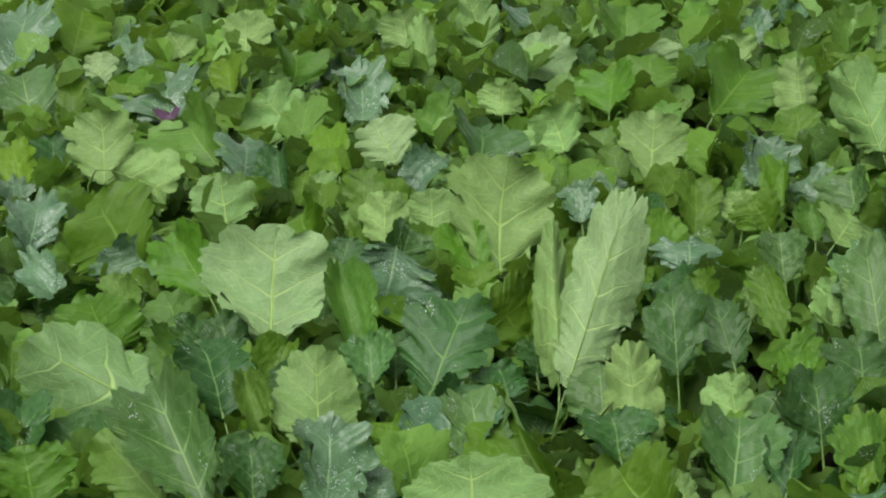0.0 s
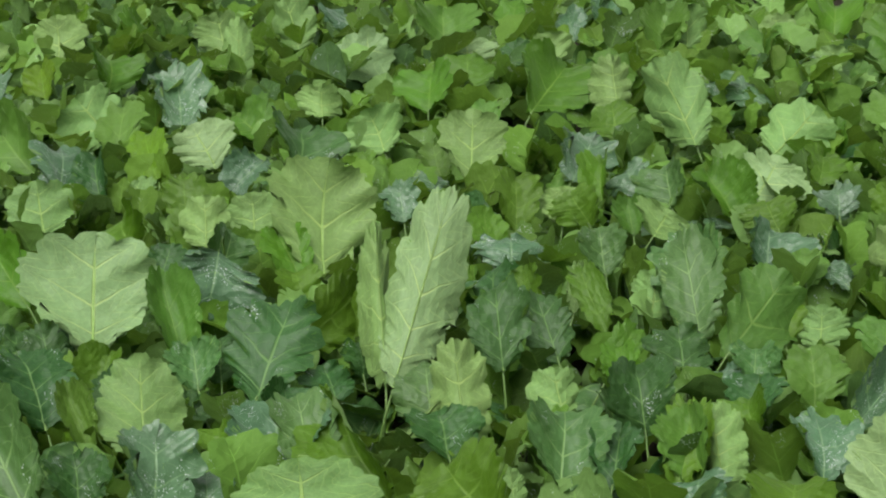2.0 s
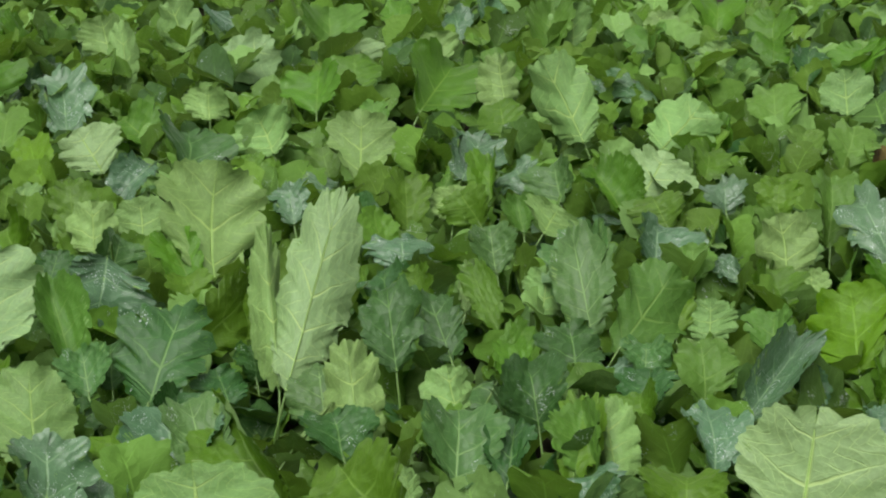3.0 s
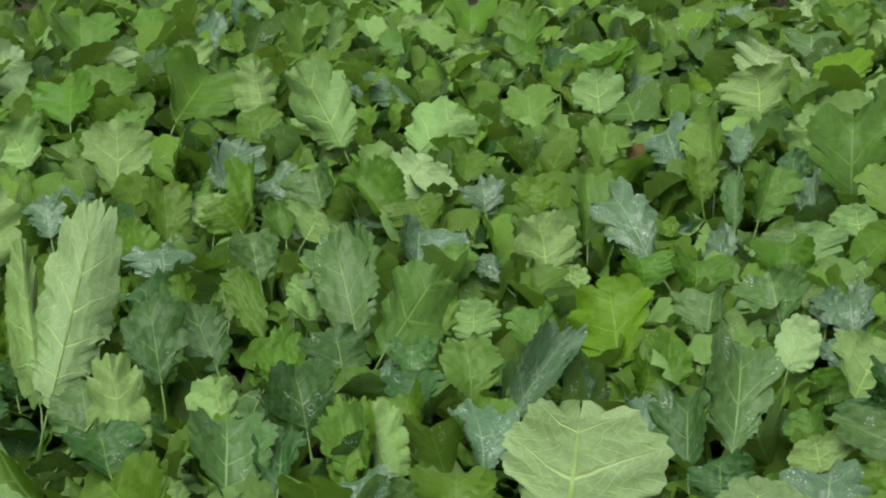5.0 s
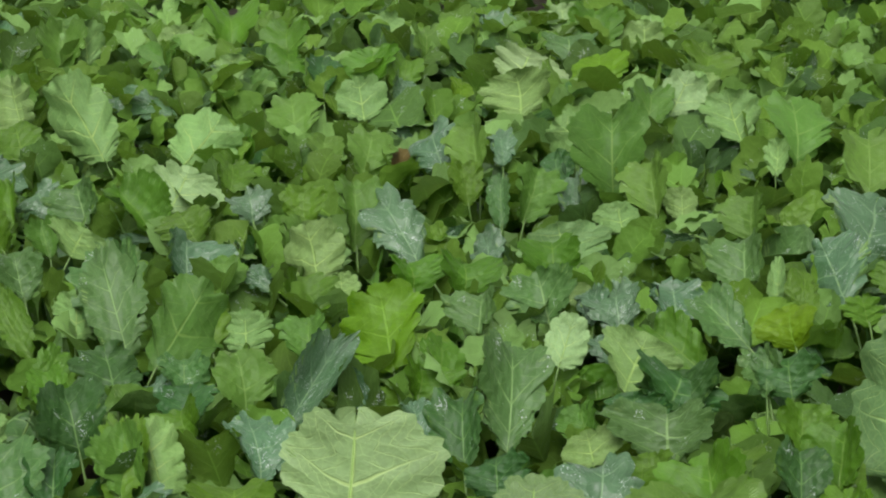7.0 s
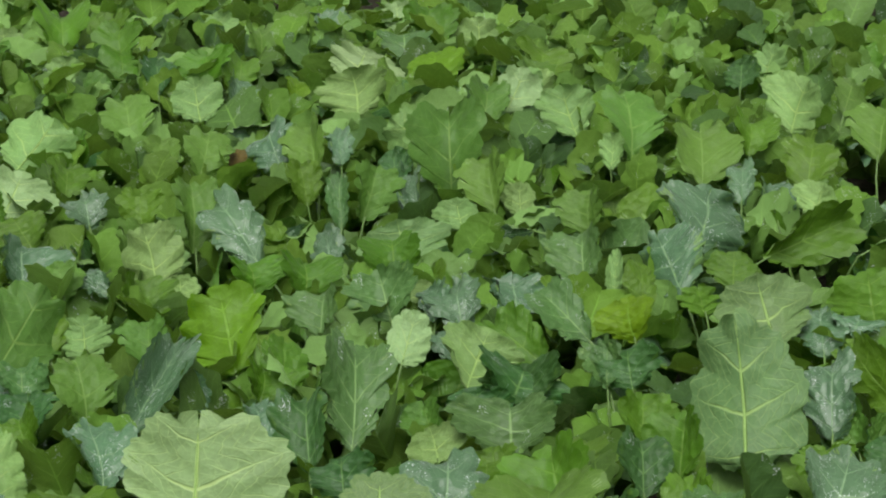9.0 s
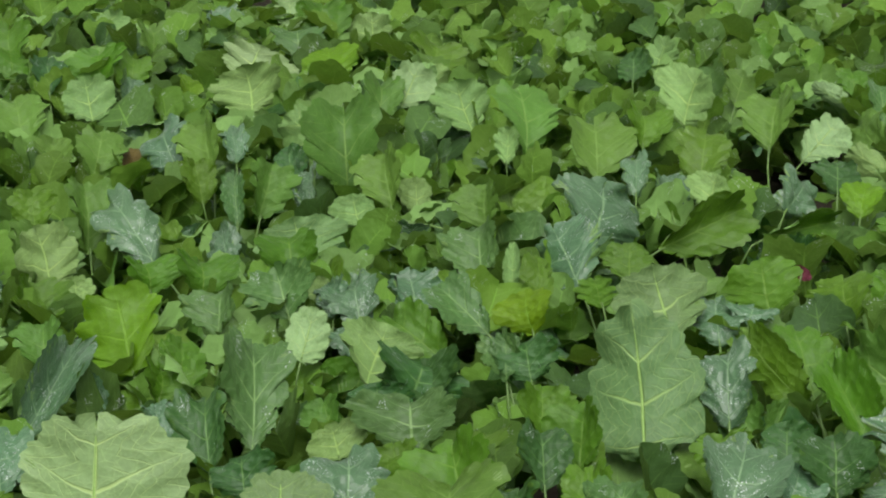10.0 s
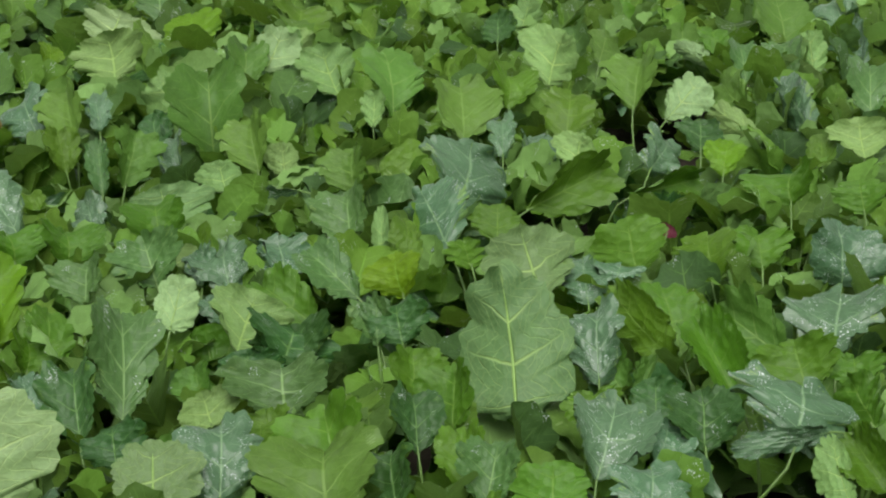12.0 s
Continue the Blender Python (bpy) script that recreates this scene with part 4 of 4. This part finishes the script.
rape_plant(1.36, 4.26,
           (FRESH, (1.382, 4.319, 0.285), (1.424, 4.414, 0.347), 0.129, 162, 51, 2))
rape_plant(0.96, 4.38,
           (BLUE, (0.948, 4.445, 0.260), (0.933, 4.534, 0.322), 0.133, 223, 41, 10))
rape_plant(0.47, 4.50,
           (BLUE, (0.426, 4.528, 0.285), (0.429, 4.620, 0.329), 0.105, 135, 55, 0),
           (PALE, (0.528, 4.583, 0.285), (0.561, 4.711, 0.462), 0.187, 1, -36, 16))
rape_plant(2.67, 3.70,
           (PALE, (2.637, 3.712, 0.285), (2.678, 3.764, 0.371), 0.075, 58, -36, 2),
           (MID, (2.760, 3.780, 0.285), (2.853, 3.949, 0.422), 0.196, 176, 50, 2))
rape_plant(3.20, 3.31,
           (WHITE, (3.245, 3.255, 0.285), (3.366, 3.251, 0.375), 0.126, 35, -37, 0),
           (MID, (3.256, 3.393, 0.285), (3.361, 3.479, 0.396), 0.175, 256, 48, 1))
rape_plant(0.75, 4.47,
           (BLUE, (0.784, 4.532, 0.285), (0.875, 4.690, 0.360), 0.176, 144, 45, 9))
rape_plant(1.76, 4.24,
           (MID, (1.740, 4.289, 0.285), (1.813, 4.382, 0.383), 0.144, 177, 42, 2),
           (YELLOW, (1.834, 4.302, 0.285), (1.857, 4.362, 0.323), 0.060, 154, 49, 5))
rape_plant(1.92, 4.15,
           (BLUE, (1.941, 4.215, 0.285), (1.985, 4.381, 0.366), 0.154, 254, 48, 10))
rape_plant(3.58, 2.86,
           (GREY, (3.624, 2.902, 0.285), (3.733, 3.000, 0.403), 0.128, 220, 51, 1))
rape_plant(2.06, 4.11,
           (BLUE, (2.090, 4.168, 0.285), (2.141, 4.287, 0.346), 0.085, 179, 63, 9))
rape_plant(0.26, 4.63,
           (FRESH, (0.255, 4.688, 0.260), (0.249, 4.806, 0.337), 0.107, 156, 55, 10))
rape_plant(2.98, 3.58,
           (FRESH, (3.015, 3.618, 0.285), (3.071, 3.683, 0.362), 0.136, 191, 44, 16))
rape_plant(3.46, 3.12,
           (MID, (3.479, 3.183, 0.260), (3.526, 3.347, 0.325), 0.139, 272, 32, 2))
rape_plant(0.48, 4.64,
           (MID, (0.469, 4.699, 0.260), (0.456, 4.805, 0.349), 0.109, 223, 38, 11))
rape_plant(-0.28, 4.74,
           (PALE, (-0.317, 4.717, 0.285), (-0.358, 4.748, 0.319), 0.091, 12, -33, 9),
           (LIME, (-0.295, 4.862, 0.285), (-0.327, 5.026, 0.386), 0.126, 217, 48, 1))
rape_plant(2.39, 4.07,
           (PALE, (2.363, 4.126, 0.285), (2.296, 4.266, 0.367), 0.130, 44, -34, 0))
rape_plant(-0.49, 4.71,
           (DARK, (-0.444, 4.755, 0.260), (-0.460, 4.867, 0.377), 0.117, 213, 36, 5),
           (BLUE, (-0.553, 4.781, 0.285), (-0.563, 4.973, 0.380), 0.194, 117, 45, 10))
rape_plant(0.09, 4.72,
           (DARK, (0.092, 4.783, 0.285), (0.101, 4.943, 0.384), 0.234, 128, 43, 0))
rape_plant(1.69, 4.44,
           (MID, (1.714, 4.494, 0.260), (1.754, 4.589, 0.325), 0.104, 183, 56, 3))
rape_plant(-1.15, 4.61,
           (BLUE, (-1.160, 4.674, 0.285), (-1.169, 4.774, 0.358), 0.114, 123, 41, 11))
rape_plant(0.05, 4.86,
           (BLUE, (0.000, 4.826, 0.334), (-0.109, 4.753, 0.260), 0.119, 189, 50, 6))
rape_plant(1.30, 4.62,
           (PALE, (1.355, 4.641, 0.285), (1.507, 4.704, 0.396), 0.201, 12, -40, 0))
rape_plant(2.74, 3.98,
           (PALE, (2.748, 4.024, 0.285), (2.767, 4.128, 0.413), 0.170, 22, -39, 2))
rape_plant(1.53, 4.58,
           (FRESH, (1.540, 4.641, 0.260), (1.566, 4.762, 0.340), 0.105, 250, 39, 5))
rape_plant(-0.99, 4.84,
           (PALE, (-0.905, 4.816, 0.348), (-0.743, 4.762, 0.285), 0.185, 15, -9, 0),
           (PALE, (-0.947, 4.888, 0.285), (-0.960, 5.022, 0.471), 0.211, 358, -36, 2),
           (FRESH, (-1.058, 4.910, 0.260), (-1.051, 5.001, 0.309), 0.112, 174, 61, 2))
rape_plant(1.20, 4.75,
           (PALE, (1.186, 4.793, 0.285), (1.111, 4.985, 0.505), 0.184, 38, -26, 0))
rape_plant(3.20, 3.70,
           (PALE, (3.245, 3.721, 0.285), (3.352, 3.766, 0.424), 0.195, 13, -26, 15))
rape_plant(-0.11, 4.91,
           (WHITE, (-0.137, 4.950, 0.285), (-0.199, 5.034, 0.395), 0.194, 358, -38, 0))
rape_plant(3.67, 3.30,
           (GREY, (3.663, 3.369, 0.285), (3.735, 3.462, 0.375), 0.091, 209, 52, 1),
           (GREY, (3.764, 3.315, 0.285), (3.849, 3.396, 0.368), 0.125, 258, 50, 0))
rape_plant(0.36, 4.93,
           (PALE, (0.336, 4.974, 0.285), (0.295, 5.061, 0.396), 0.207, 28, -27, 2))
rape_plant(1.69, 4.64,
           (MID, (1.708, 4.691, 0.285), (1.744, 4.823, 0.400), 0.168, 200, 50, 2))
rape_plant(-1.15, 4.80,
           (LIME, (-1.169, 4.863, 0.285), (-1.220, 5.016, 0.392), 0.136, 165, 56, 2))
rape_plant(0.99, 4.86,
           (FRESH, (0.993, 4.921, 0.285), (0.998, 5.029, 0.369), 0.152, 215, 47, 15))
rape_plant(3.84, 3.27,
           (PALE, (3.868, 3.303, 0.285), (3.914, 3.372, 0.394), 0.096, 65, -33, 0))
rape_plant(1.94, 4.71,
           (BLUE, (1.997, 4.687, 0.285), (2.186, 4.775, 0.267), 0.053, 156, -13, 6),
           (PALE, (1.966, 4.815, 0.285), (1.986, 4.901, 0.407), 0.157, 29, -35, 17))
rape_plant(-0.61, 5.00,
           (MID, (-0.651, 5.057, 0.285), (-0.766, 5.220, 0.392), 0.249, 208, 40, 15))
rape_plant(0.66, 5.02,
           (MID, (0.655, 5.080, 0.260), (0.654, 5.201, 0.365), 0.099, 224, 39, 11))
rape_plant(2.68, 4.37,
           (MID, (2.661, 4.378, 0.260), (2.741, 4.482, 0.359), 0.132, 181, 47, 17),
           (WHITE, (2.747, 4.393, 0.285), (2.845, 4.434, 0.395), 0.140, 25, -36, 1),
           (PALE, (2.794, 4.421, 0.285), (2.937, 4.430, 0.372), 0.087, 14, -26, 8))
rape_plant(3.77, 3.54,
           (WHITE, (3.729, 3.558, 0.285), (3.697, 3.686, 0.334), 0.059, 73, -7, 7),
           (FRESH, (3.839, 3.646, 0.285), (3.895, 3.725, 0.346), 0.093, 225, 57, 1))
rape_plant(3.47, 3.78,
           (MID, (3.520, 3.811, 0.285), (3.597, 3.859, 0.360), 0.132, 186, 37, 0))
rape_plant(2.37, 4.57,
           (PALE, (2.378, 4.615, 0.285), (2.403, 4.702, 0.409), 0.237, 51, -31, 2))
rape_plant(-0.44, 5.13,
           (MID, (-0.430, 5.192, 0.260), (-0.402, 5.381, 0.400), 0.155, 189, 54, 2))
rape_plant(2.76, 4.37,
           (PALE, (2.808, 4.397, 0.285), (2.886, 4.439, 0.390), 0.091, 18, -32, 8))
rape_plant(0.05, 5.19,
           (FRESH, (0.006, 5.243, 0.285), (-0.077, 5.359, 0.345), 0.197, 190, 59, 0))
rape_plant(-1.13, 5.08,
           (DARK, (-1.139, 5.137, 0.260), (-1.150, 5.261, 0.365), 0.141, 149, 47, 13))
rape_plant(4.05, 3.28,
           (BLUE, (4.097, 3.331, 0.260), (4.225, 3.456, 0.342), 0.134, 289, 44, 11))
rape_plant(2.28, 4.82,
           (LIME, (2.300, 4.869, 0.285), (2.329, 4.929, 0.346), 0.088, 164, 39, 0))
rape_plant(-0.40, 5.34,
           (PALE, (-0.445, 5.371, 0.285), (-0.553, 5.461, 0.407), 0.228, 360, -36, 0))
rape_plant(1.06, 5.24,
           (PALE, (1.066, 5.285, 0.285), (1.070, 5.393, 0.437), 0.136, 353, -35, 7))
rape_plant(1.54, 5.11,
           (BLUE, (1.510, 5.180, 0.285), (1.393, 5.481, 0.328), 0.121, 239, 51, 17))
rape_plant(0.77, 5.29,
           (FRESH, (0.815, 5.343, 0.285), (0.965, 5.521, 0.395), 0.254, 152, 38, 0))
rape_plant(3.43, 4.16,
           (DARK, (3.461, 4.203, 0.285), (3.515, 4.266, 0.361), 0.130, 261, 40, 4))
rape_plant(0.18, 5.42,
           (PALE, (0.183, 5.461, 0.285), (0.190, 5.529, 0.383), 0.148, 353, -34, 1))
rape_plant(0.50, 5.38,
           (FRESH, (0.507, 5.441, 0.285), (0.529, 5.572, 0.397), 0.210, 216, 47, 0))
rape_plant(4.08, 3.57,
           (MID, (4.114, 3.622, 0.260), (4.222, 3.779, 0.387), 0.200, 196, 55, 5))
rape_plant(-0.25, 5.42,
           (BLUE, (-0.252, 5.486, 0.260), (-0.260, 5.738, 0.412), 0.203, 148, 55, 9))
rape_plant(2.71, 4.73,
           (LIME, (2.741, 4.783, 0.285), (2.804, 4.898, 0.368), 0.188, 232, 56, 15))
rape_plant(2.18, 5.07,
           (BLUE, (2.179, 5.066, 0.260), (2.245, 5.163, 0.314), 0.114, 145, 37, 6),
           (FRESH, (2.245, 5.173, 0.260), (2.310, 5.268, 0.360), 0.119, 195, 48, 6))
rape_plant(3.57, 4.26,
           (PALE, (3.610, 4.281, 0.260), (3.696, 4.317, 0.375), 0.109, 35, -34, 10))
rape_plant(-0.85, 5.50,
           (PURPLE, (-0.851, 5.534, 0.285), (-0.849, 5.582, 0.328), 0.090, 190, 48, 0),
           (BLUE, (-0.857, 5.580, 0.285), (-0.873, 5.788, 0.396), 0.301, 204, 59, 11))
rape_plant(1.99, 5.19,
           (DARK, (2.008, 5.242, 0.285), (2.049, 5.338, 0.374), 0.116, 190, 49, 1))
rape_plant(4.31, 3.51,
           (BLUE, (4.342, 3.571, 0.260), (4.445, 3.743, 0.359), 0.140, 255, 56, 10))
rape_plant(1.82, 5.27,
           (MID, (1.833, 5.327, 0.260), (1.847, 5.419, 0.345), 0.122, 224, 42, 4))
rape_plant(1.07, 5.47,
           (MID, (1.090, 5.529, 0.285), (1.133, 5.672, 0.389), 0.167, 165, 51, 0))
rape_plant(2.52, 5.00,
           (WHITE, (2.565, 5.019, 0.285), (2.646, 5.054, 0.374), 0.261, 31, -39, 16))
rape_plant(3.04, 4.67,
           (FRESH, (3.084, 4.721, 0.285), (3.155, 4.803, 0.355), 0.196, 171, 45, 0))
rape_plant(2.16, 5.19,
           (FRESH, (2.179, 5.235, 0.285), (2.218, 5.325, 0.377), 0.207, 241, 40, 2))
rape_plant(0.65, 5.59,
           (FRESH, (0.655, 5.643, 0.285), (0.670, 5.753, 0.385), 0.203, 184, 48, 15))
rape_plant(-1.26, 5.50,
           (GREY, (-1.274, 5.556, 0.285), (-1.342, 5.770, 0.440), 0.211, 174, 55, 0))
rape_plant(1.78, 5.46,
           (PALE, (1.794, 5.496, 0.285), (1.818, 5.554, 0.377), 0.117, 32, -34, 2))
rape_plant(1.99, 5.50,
           (FRESH, (1.989, 5.500, 0.260), (2.032, 5.606, 0.365), 0.144, 195, 47, 4),
           (FRESH, (2.028, 5.602, 0.285), (2.084, 5.740, 0.415), 0.178, 235, 44, 2))
rape_plant(2.80, 5.09,
           (GREY, (2.832, 5.144, 0.285), (2.883, 5.239, 0.363), 0.188, 206, 54, 0))
rape_plant(-1.19, 5.75,
           (FRESH, (-1.202, 5.810, 0.260), (-1.228, 5.980, 0.385), 0.138, 183, 53, 1))
rape_plant(0.84, 5.83,
           (DARK, (0.845, 5.889, 0.285), (0.863, 6.007, 0.368), 0.127, 203, 54, 4))
rape_plant(-0.69, 5.91,
           (LIME, (-0.701, 5.973, 0.285), (-0.721, 6.108, 0.379), 0.129, 211, 48, 5))
rape_plant(1.62, 5.74,
           (MID, (1.647, 5.785, 0.260), (1.707, 5.888, 0.367), 0.147, 229, 46, 17))
rape_plant(0.17, 5.99,
           (WHITE, (0.226, 6.021, 0.285), (0.437, 6.130, 0.389), 0.190, 351, -36, 1))
rape_plant(-0.06, 5.99,
           (PALE, (-0.059, 6.027, 0.260), (-0.057, 6.175, 0.485), 0.106, 359, -33, 8))
rape_plant(2.45, 5.45,
           (MID, (2.478, 5.510, 0.260), (2.538, 5.641, 0.363), 0.147, 160, 45, 10))
rape_plant(-0.48, 6.04,
           (FRESH, (-0.499, 6.062, 0.285), (-0.499, 6.189, 0.384), 0.216, 129, 39, 17),
           (BLUE, (-0.410, 6.129, 0.285), (-0.270, 6.309, 0.329), 0.076, 136, 38, 6))
rape_plant(0.70, 6.00,
           (WHITE, (0.704, 6.043, 0.285), (0.712, 6.102, 0.373), 0.194, 11, -34, 16))
rape_plant(1.01, 5.96,
           (PALE, (1.001, 6.002, 0.285), (0.994, 6.069, 0.380), 0.160, 4, -35, 2))
rape_plant(2.99, 5.24,
           (FRESH, (3.015, 5.287, 0.285), (3.078, 5.402, 0.410), 0.194, 183, 43, 0))
rape_plant(3.14, 5.17,
           (PALE, (3.160, 5.208, 0.260), (3.197, 5.276, 0.375), 0.151, 22, -34, 0))
rape_plant(1.41, 6.01,
           (MID, (1.372, 6.043, 0.260), (1.432, 6.221, 0.401), 0.175, 185, 52, 8),
           (PALE, (1.472, 6.072, 0.285), (1.485, 6.163, 0.425), 0.173, 33, -31, 2))
rape_plant(1.75, 5.97,
           (PALE, (1.761, 6.012, 0.285), (1.786, 6.075, 0.389), 0.130, 29, -33, 17))
rape_plant(-1.16, 6.15,
           (WHITE, (-1.171, 6.193, 0.285), (-1.191, 6.264, 0.395), 0.128, 357, -33, 0))
rape_plant(1.94, 5.93,
           (FRESH, (1.962, 5.992, 0.285), (2.021, 6.151, 0.399), 0.201, 192, 56, 16))
rape_plant(2.80, 5.60,
           (BLUE, (2.828, 5.662, 0.285), (2.875, 5.780, 0.348), 0.154, 176, 61, 9))
rape_plant(-1.01, 6.22,
           (BLUE, (-1.024, 6.284, 0.285), (-1.062, 6.466, 0.408), 0.135, 181, 56, 0))
rape_plant(0.65, 6.30,
           (MID, (0.660, 6.352, 0.260), (0.681, 6.508, 0.415), 0.251, 170, 44, 7))
rape_plant(2.53, 5.88,
           (PALE, (2.535, 5.920, 0.260), (2.543, 5.991, 0.363), 0.135, 27, -33, 11))
rape_plant(1.70, 6.18,
           (FRESH, (1.721, 6.234, 0.260), (1.754, 6.331, 0.345), 0.136, 195, 50, 16))
rape_plant(3.09, 5.65,
           (WHITE, (3.108, 5.691, 0.260), (3.139, 5.752, 0.362), 0.137, 36, -33, 2))
rape_plant(2.16, 6.08,
           (FRESH, (2.195, 6.116, 0.260), (2.240, 6.229, 0.354), 0.162, 245, 43, 2),
           (MID, (2.149, 6.161, 0.260), (2.163, 6.260, 0.336), 0.114, 203, 52, 1))
rape_plant(-0.10, 6.49,
           (PALE, (-0.109, 6.531, 0.285), (-0.136, 6.628, 0.435), 0.191, 1, -33, 1))
rape_plant(1.14, 6.39,
           (BLUE, (1.146, 6.452, 0.260), (1.147, 6.591, 0.352), 0.139, 216, 51, 14))
rape_plant(0.55, 6.49,
           (FRESH, (0.556, 6.539, 0.260), (0.585, 6.685, 0.410), 0.165, 141, 32, 4))
rape_plant(-0.71, 6.55,
           (PALE, (-0.709, 6.591, 0.285), (-0.715, 6.696, 0.450), 0.207, 14, -31, 15))
rape_plant(-1.54, 6.38,
           (BLUE, (-1.539, 6.452, 0.285), (-1.529, 6.807, 0.466), 0.290, 149, 59, 9))
rape_plant(0.17, 6.59,
           (PALE, (0.155, 6.633, 0.260), (0.120, 6.753, 0.445), 0.185, 27, -26, 0))
rape_plant(0.92, 6.57,
           (FRESH, (0.937, 6.625, 0.260), (0.982, 6.764, 0.364), 0.141, 185, 54, 15))
rape_plant(0.33, 6.62,
           (BLUE, (0.330, 6.685, 0.285), (0.330, 6.820, 0.358), 0.274, 135, 53, 15))
rape_plant(1.46, 6.48,
           (MID, (1.482, 6.535, 0.260), (1.519, 6.657, 0.356), 0.195, 144, 39, 1))
rape_plant(-0.90, 6.62,
           (PALE, (-0.934, 6.651, 0.285), (-0.995, 6.707, 0.375), 0.178, 3, -30, 17))
rape_plant(1.28, 6.55,
           (BLUE, (1.297, 6.617, 0.260), (1.329, 6.784, 0.349), 0.142, 185, 62, 3))
rape_plant(-0.51, 6.73,
           (FRESH, (-0.482, 6.782, 0.285), (-0.414, 6.905, 0.366), 0.198, 131, 20, 1))
rape_plant(-1.11, 6.65,
           (BLUE, (-1.129, 6.709, 0.260), (-1.178, 6.864, 0.368), 0.139, 210, 45, 9))
rape_plant(-0.37, 6.77,
           (MID, (-0.343, 6.831, 0.260), (-0.292, 6.951, 0.347), 0.159, 131, 25, 9))
rape_plant(-1.39, 6.76,
           (FRESH, (-1.381, 6.813, 0.285), (-1.350, 7.011, 0.451), 0.262, 137, 37, 1))
rape_plant(-0.73, 7.03,
           (FRESH, (-0.717, 7.088, 0.260), (-0.681, 7.234, 0.373), 0.130, 181, 52, 3))


# plants between them, without a leaf that stands out
taken = [tuple(o.location[:2]) for o in scene.objects if o.name.startswith("rape_plant")]
pick = np.random.default_rng(23)
while len(taken) < 285:
    d, a = math.sqrt(pick.uniform(2.2 ** 2, 6.0 ** 2)), radians(pick.uniform(-17, 57))
    x, y = d * math.sin(a), d * math.cos(a)
    if any((x - p) ** 2 + (y - q) ** 2 < 0.15 ** 2 for p, q in taken) or any((x - p) ** 2 + (y - q) ** 2 < (h + 0.05) ** 2 for p, q, h in HOLLOWS):
        continue
    taken.append((x, y))
    made = []
    for i in range(3):
        kind, head = (FRESH, MID, DARK, BLUE, PALE)[int(pick.integers(5))], pick.uniform(0, 6.283)
        size, z = pick.uniform(0.09, 0.15), pick.uniform(0.08, 0.15)
        bx, by = x + 0.06 * math.sin(head), y + 0.06 * math.cos(head)
        out = size * pick.uniform(0.4, 0.8)
        made.append((kind, (bx, by, z), (bx + out * math.sin(head), by + out * math.cos(head), z + size * 0.75), size * pick.uniform(0.75, 1.0),
                     math.degrees(head) + 180 + pick.uniform(-40, 40), 35, int(pick.integers(SHAPES))))
    rape_plant(x, y, *made)
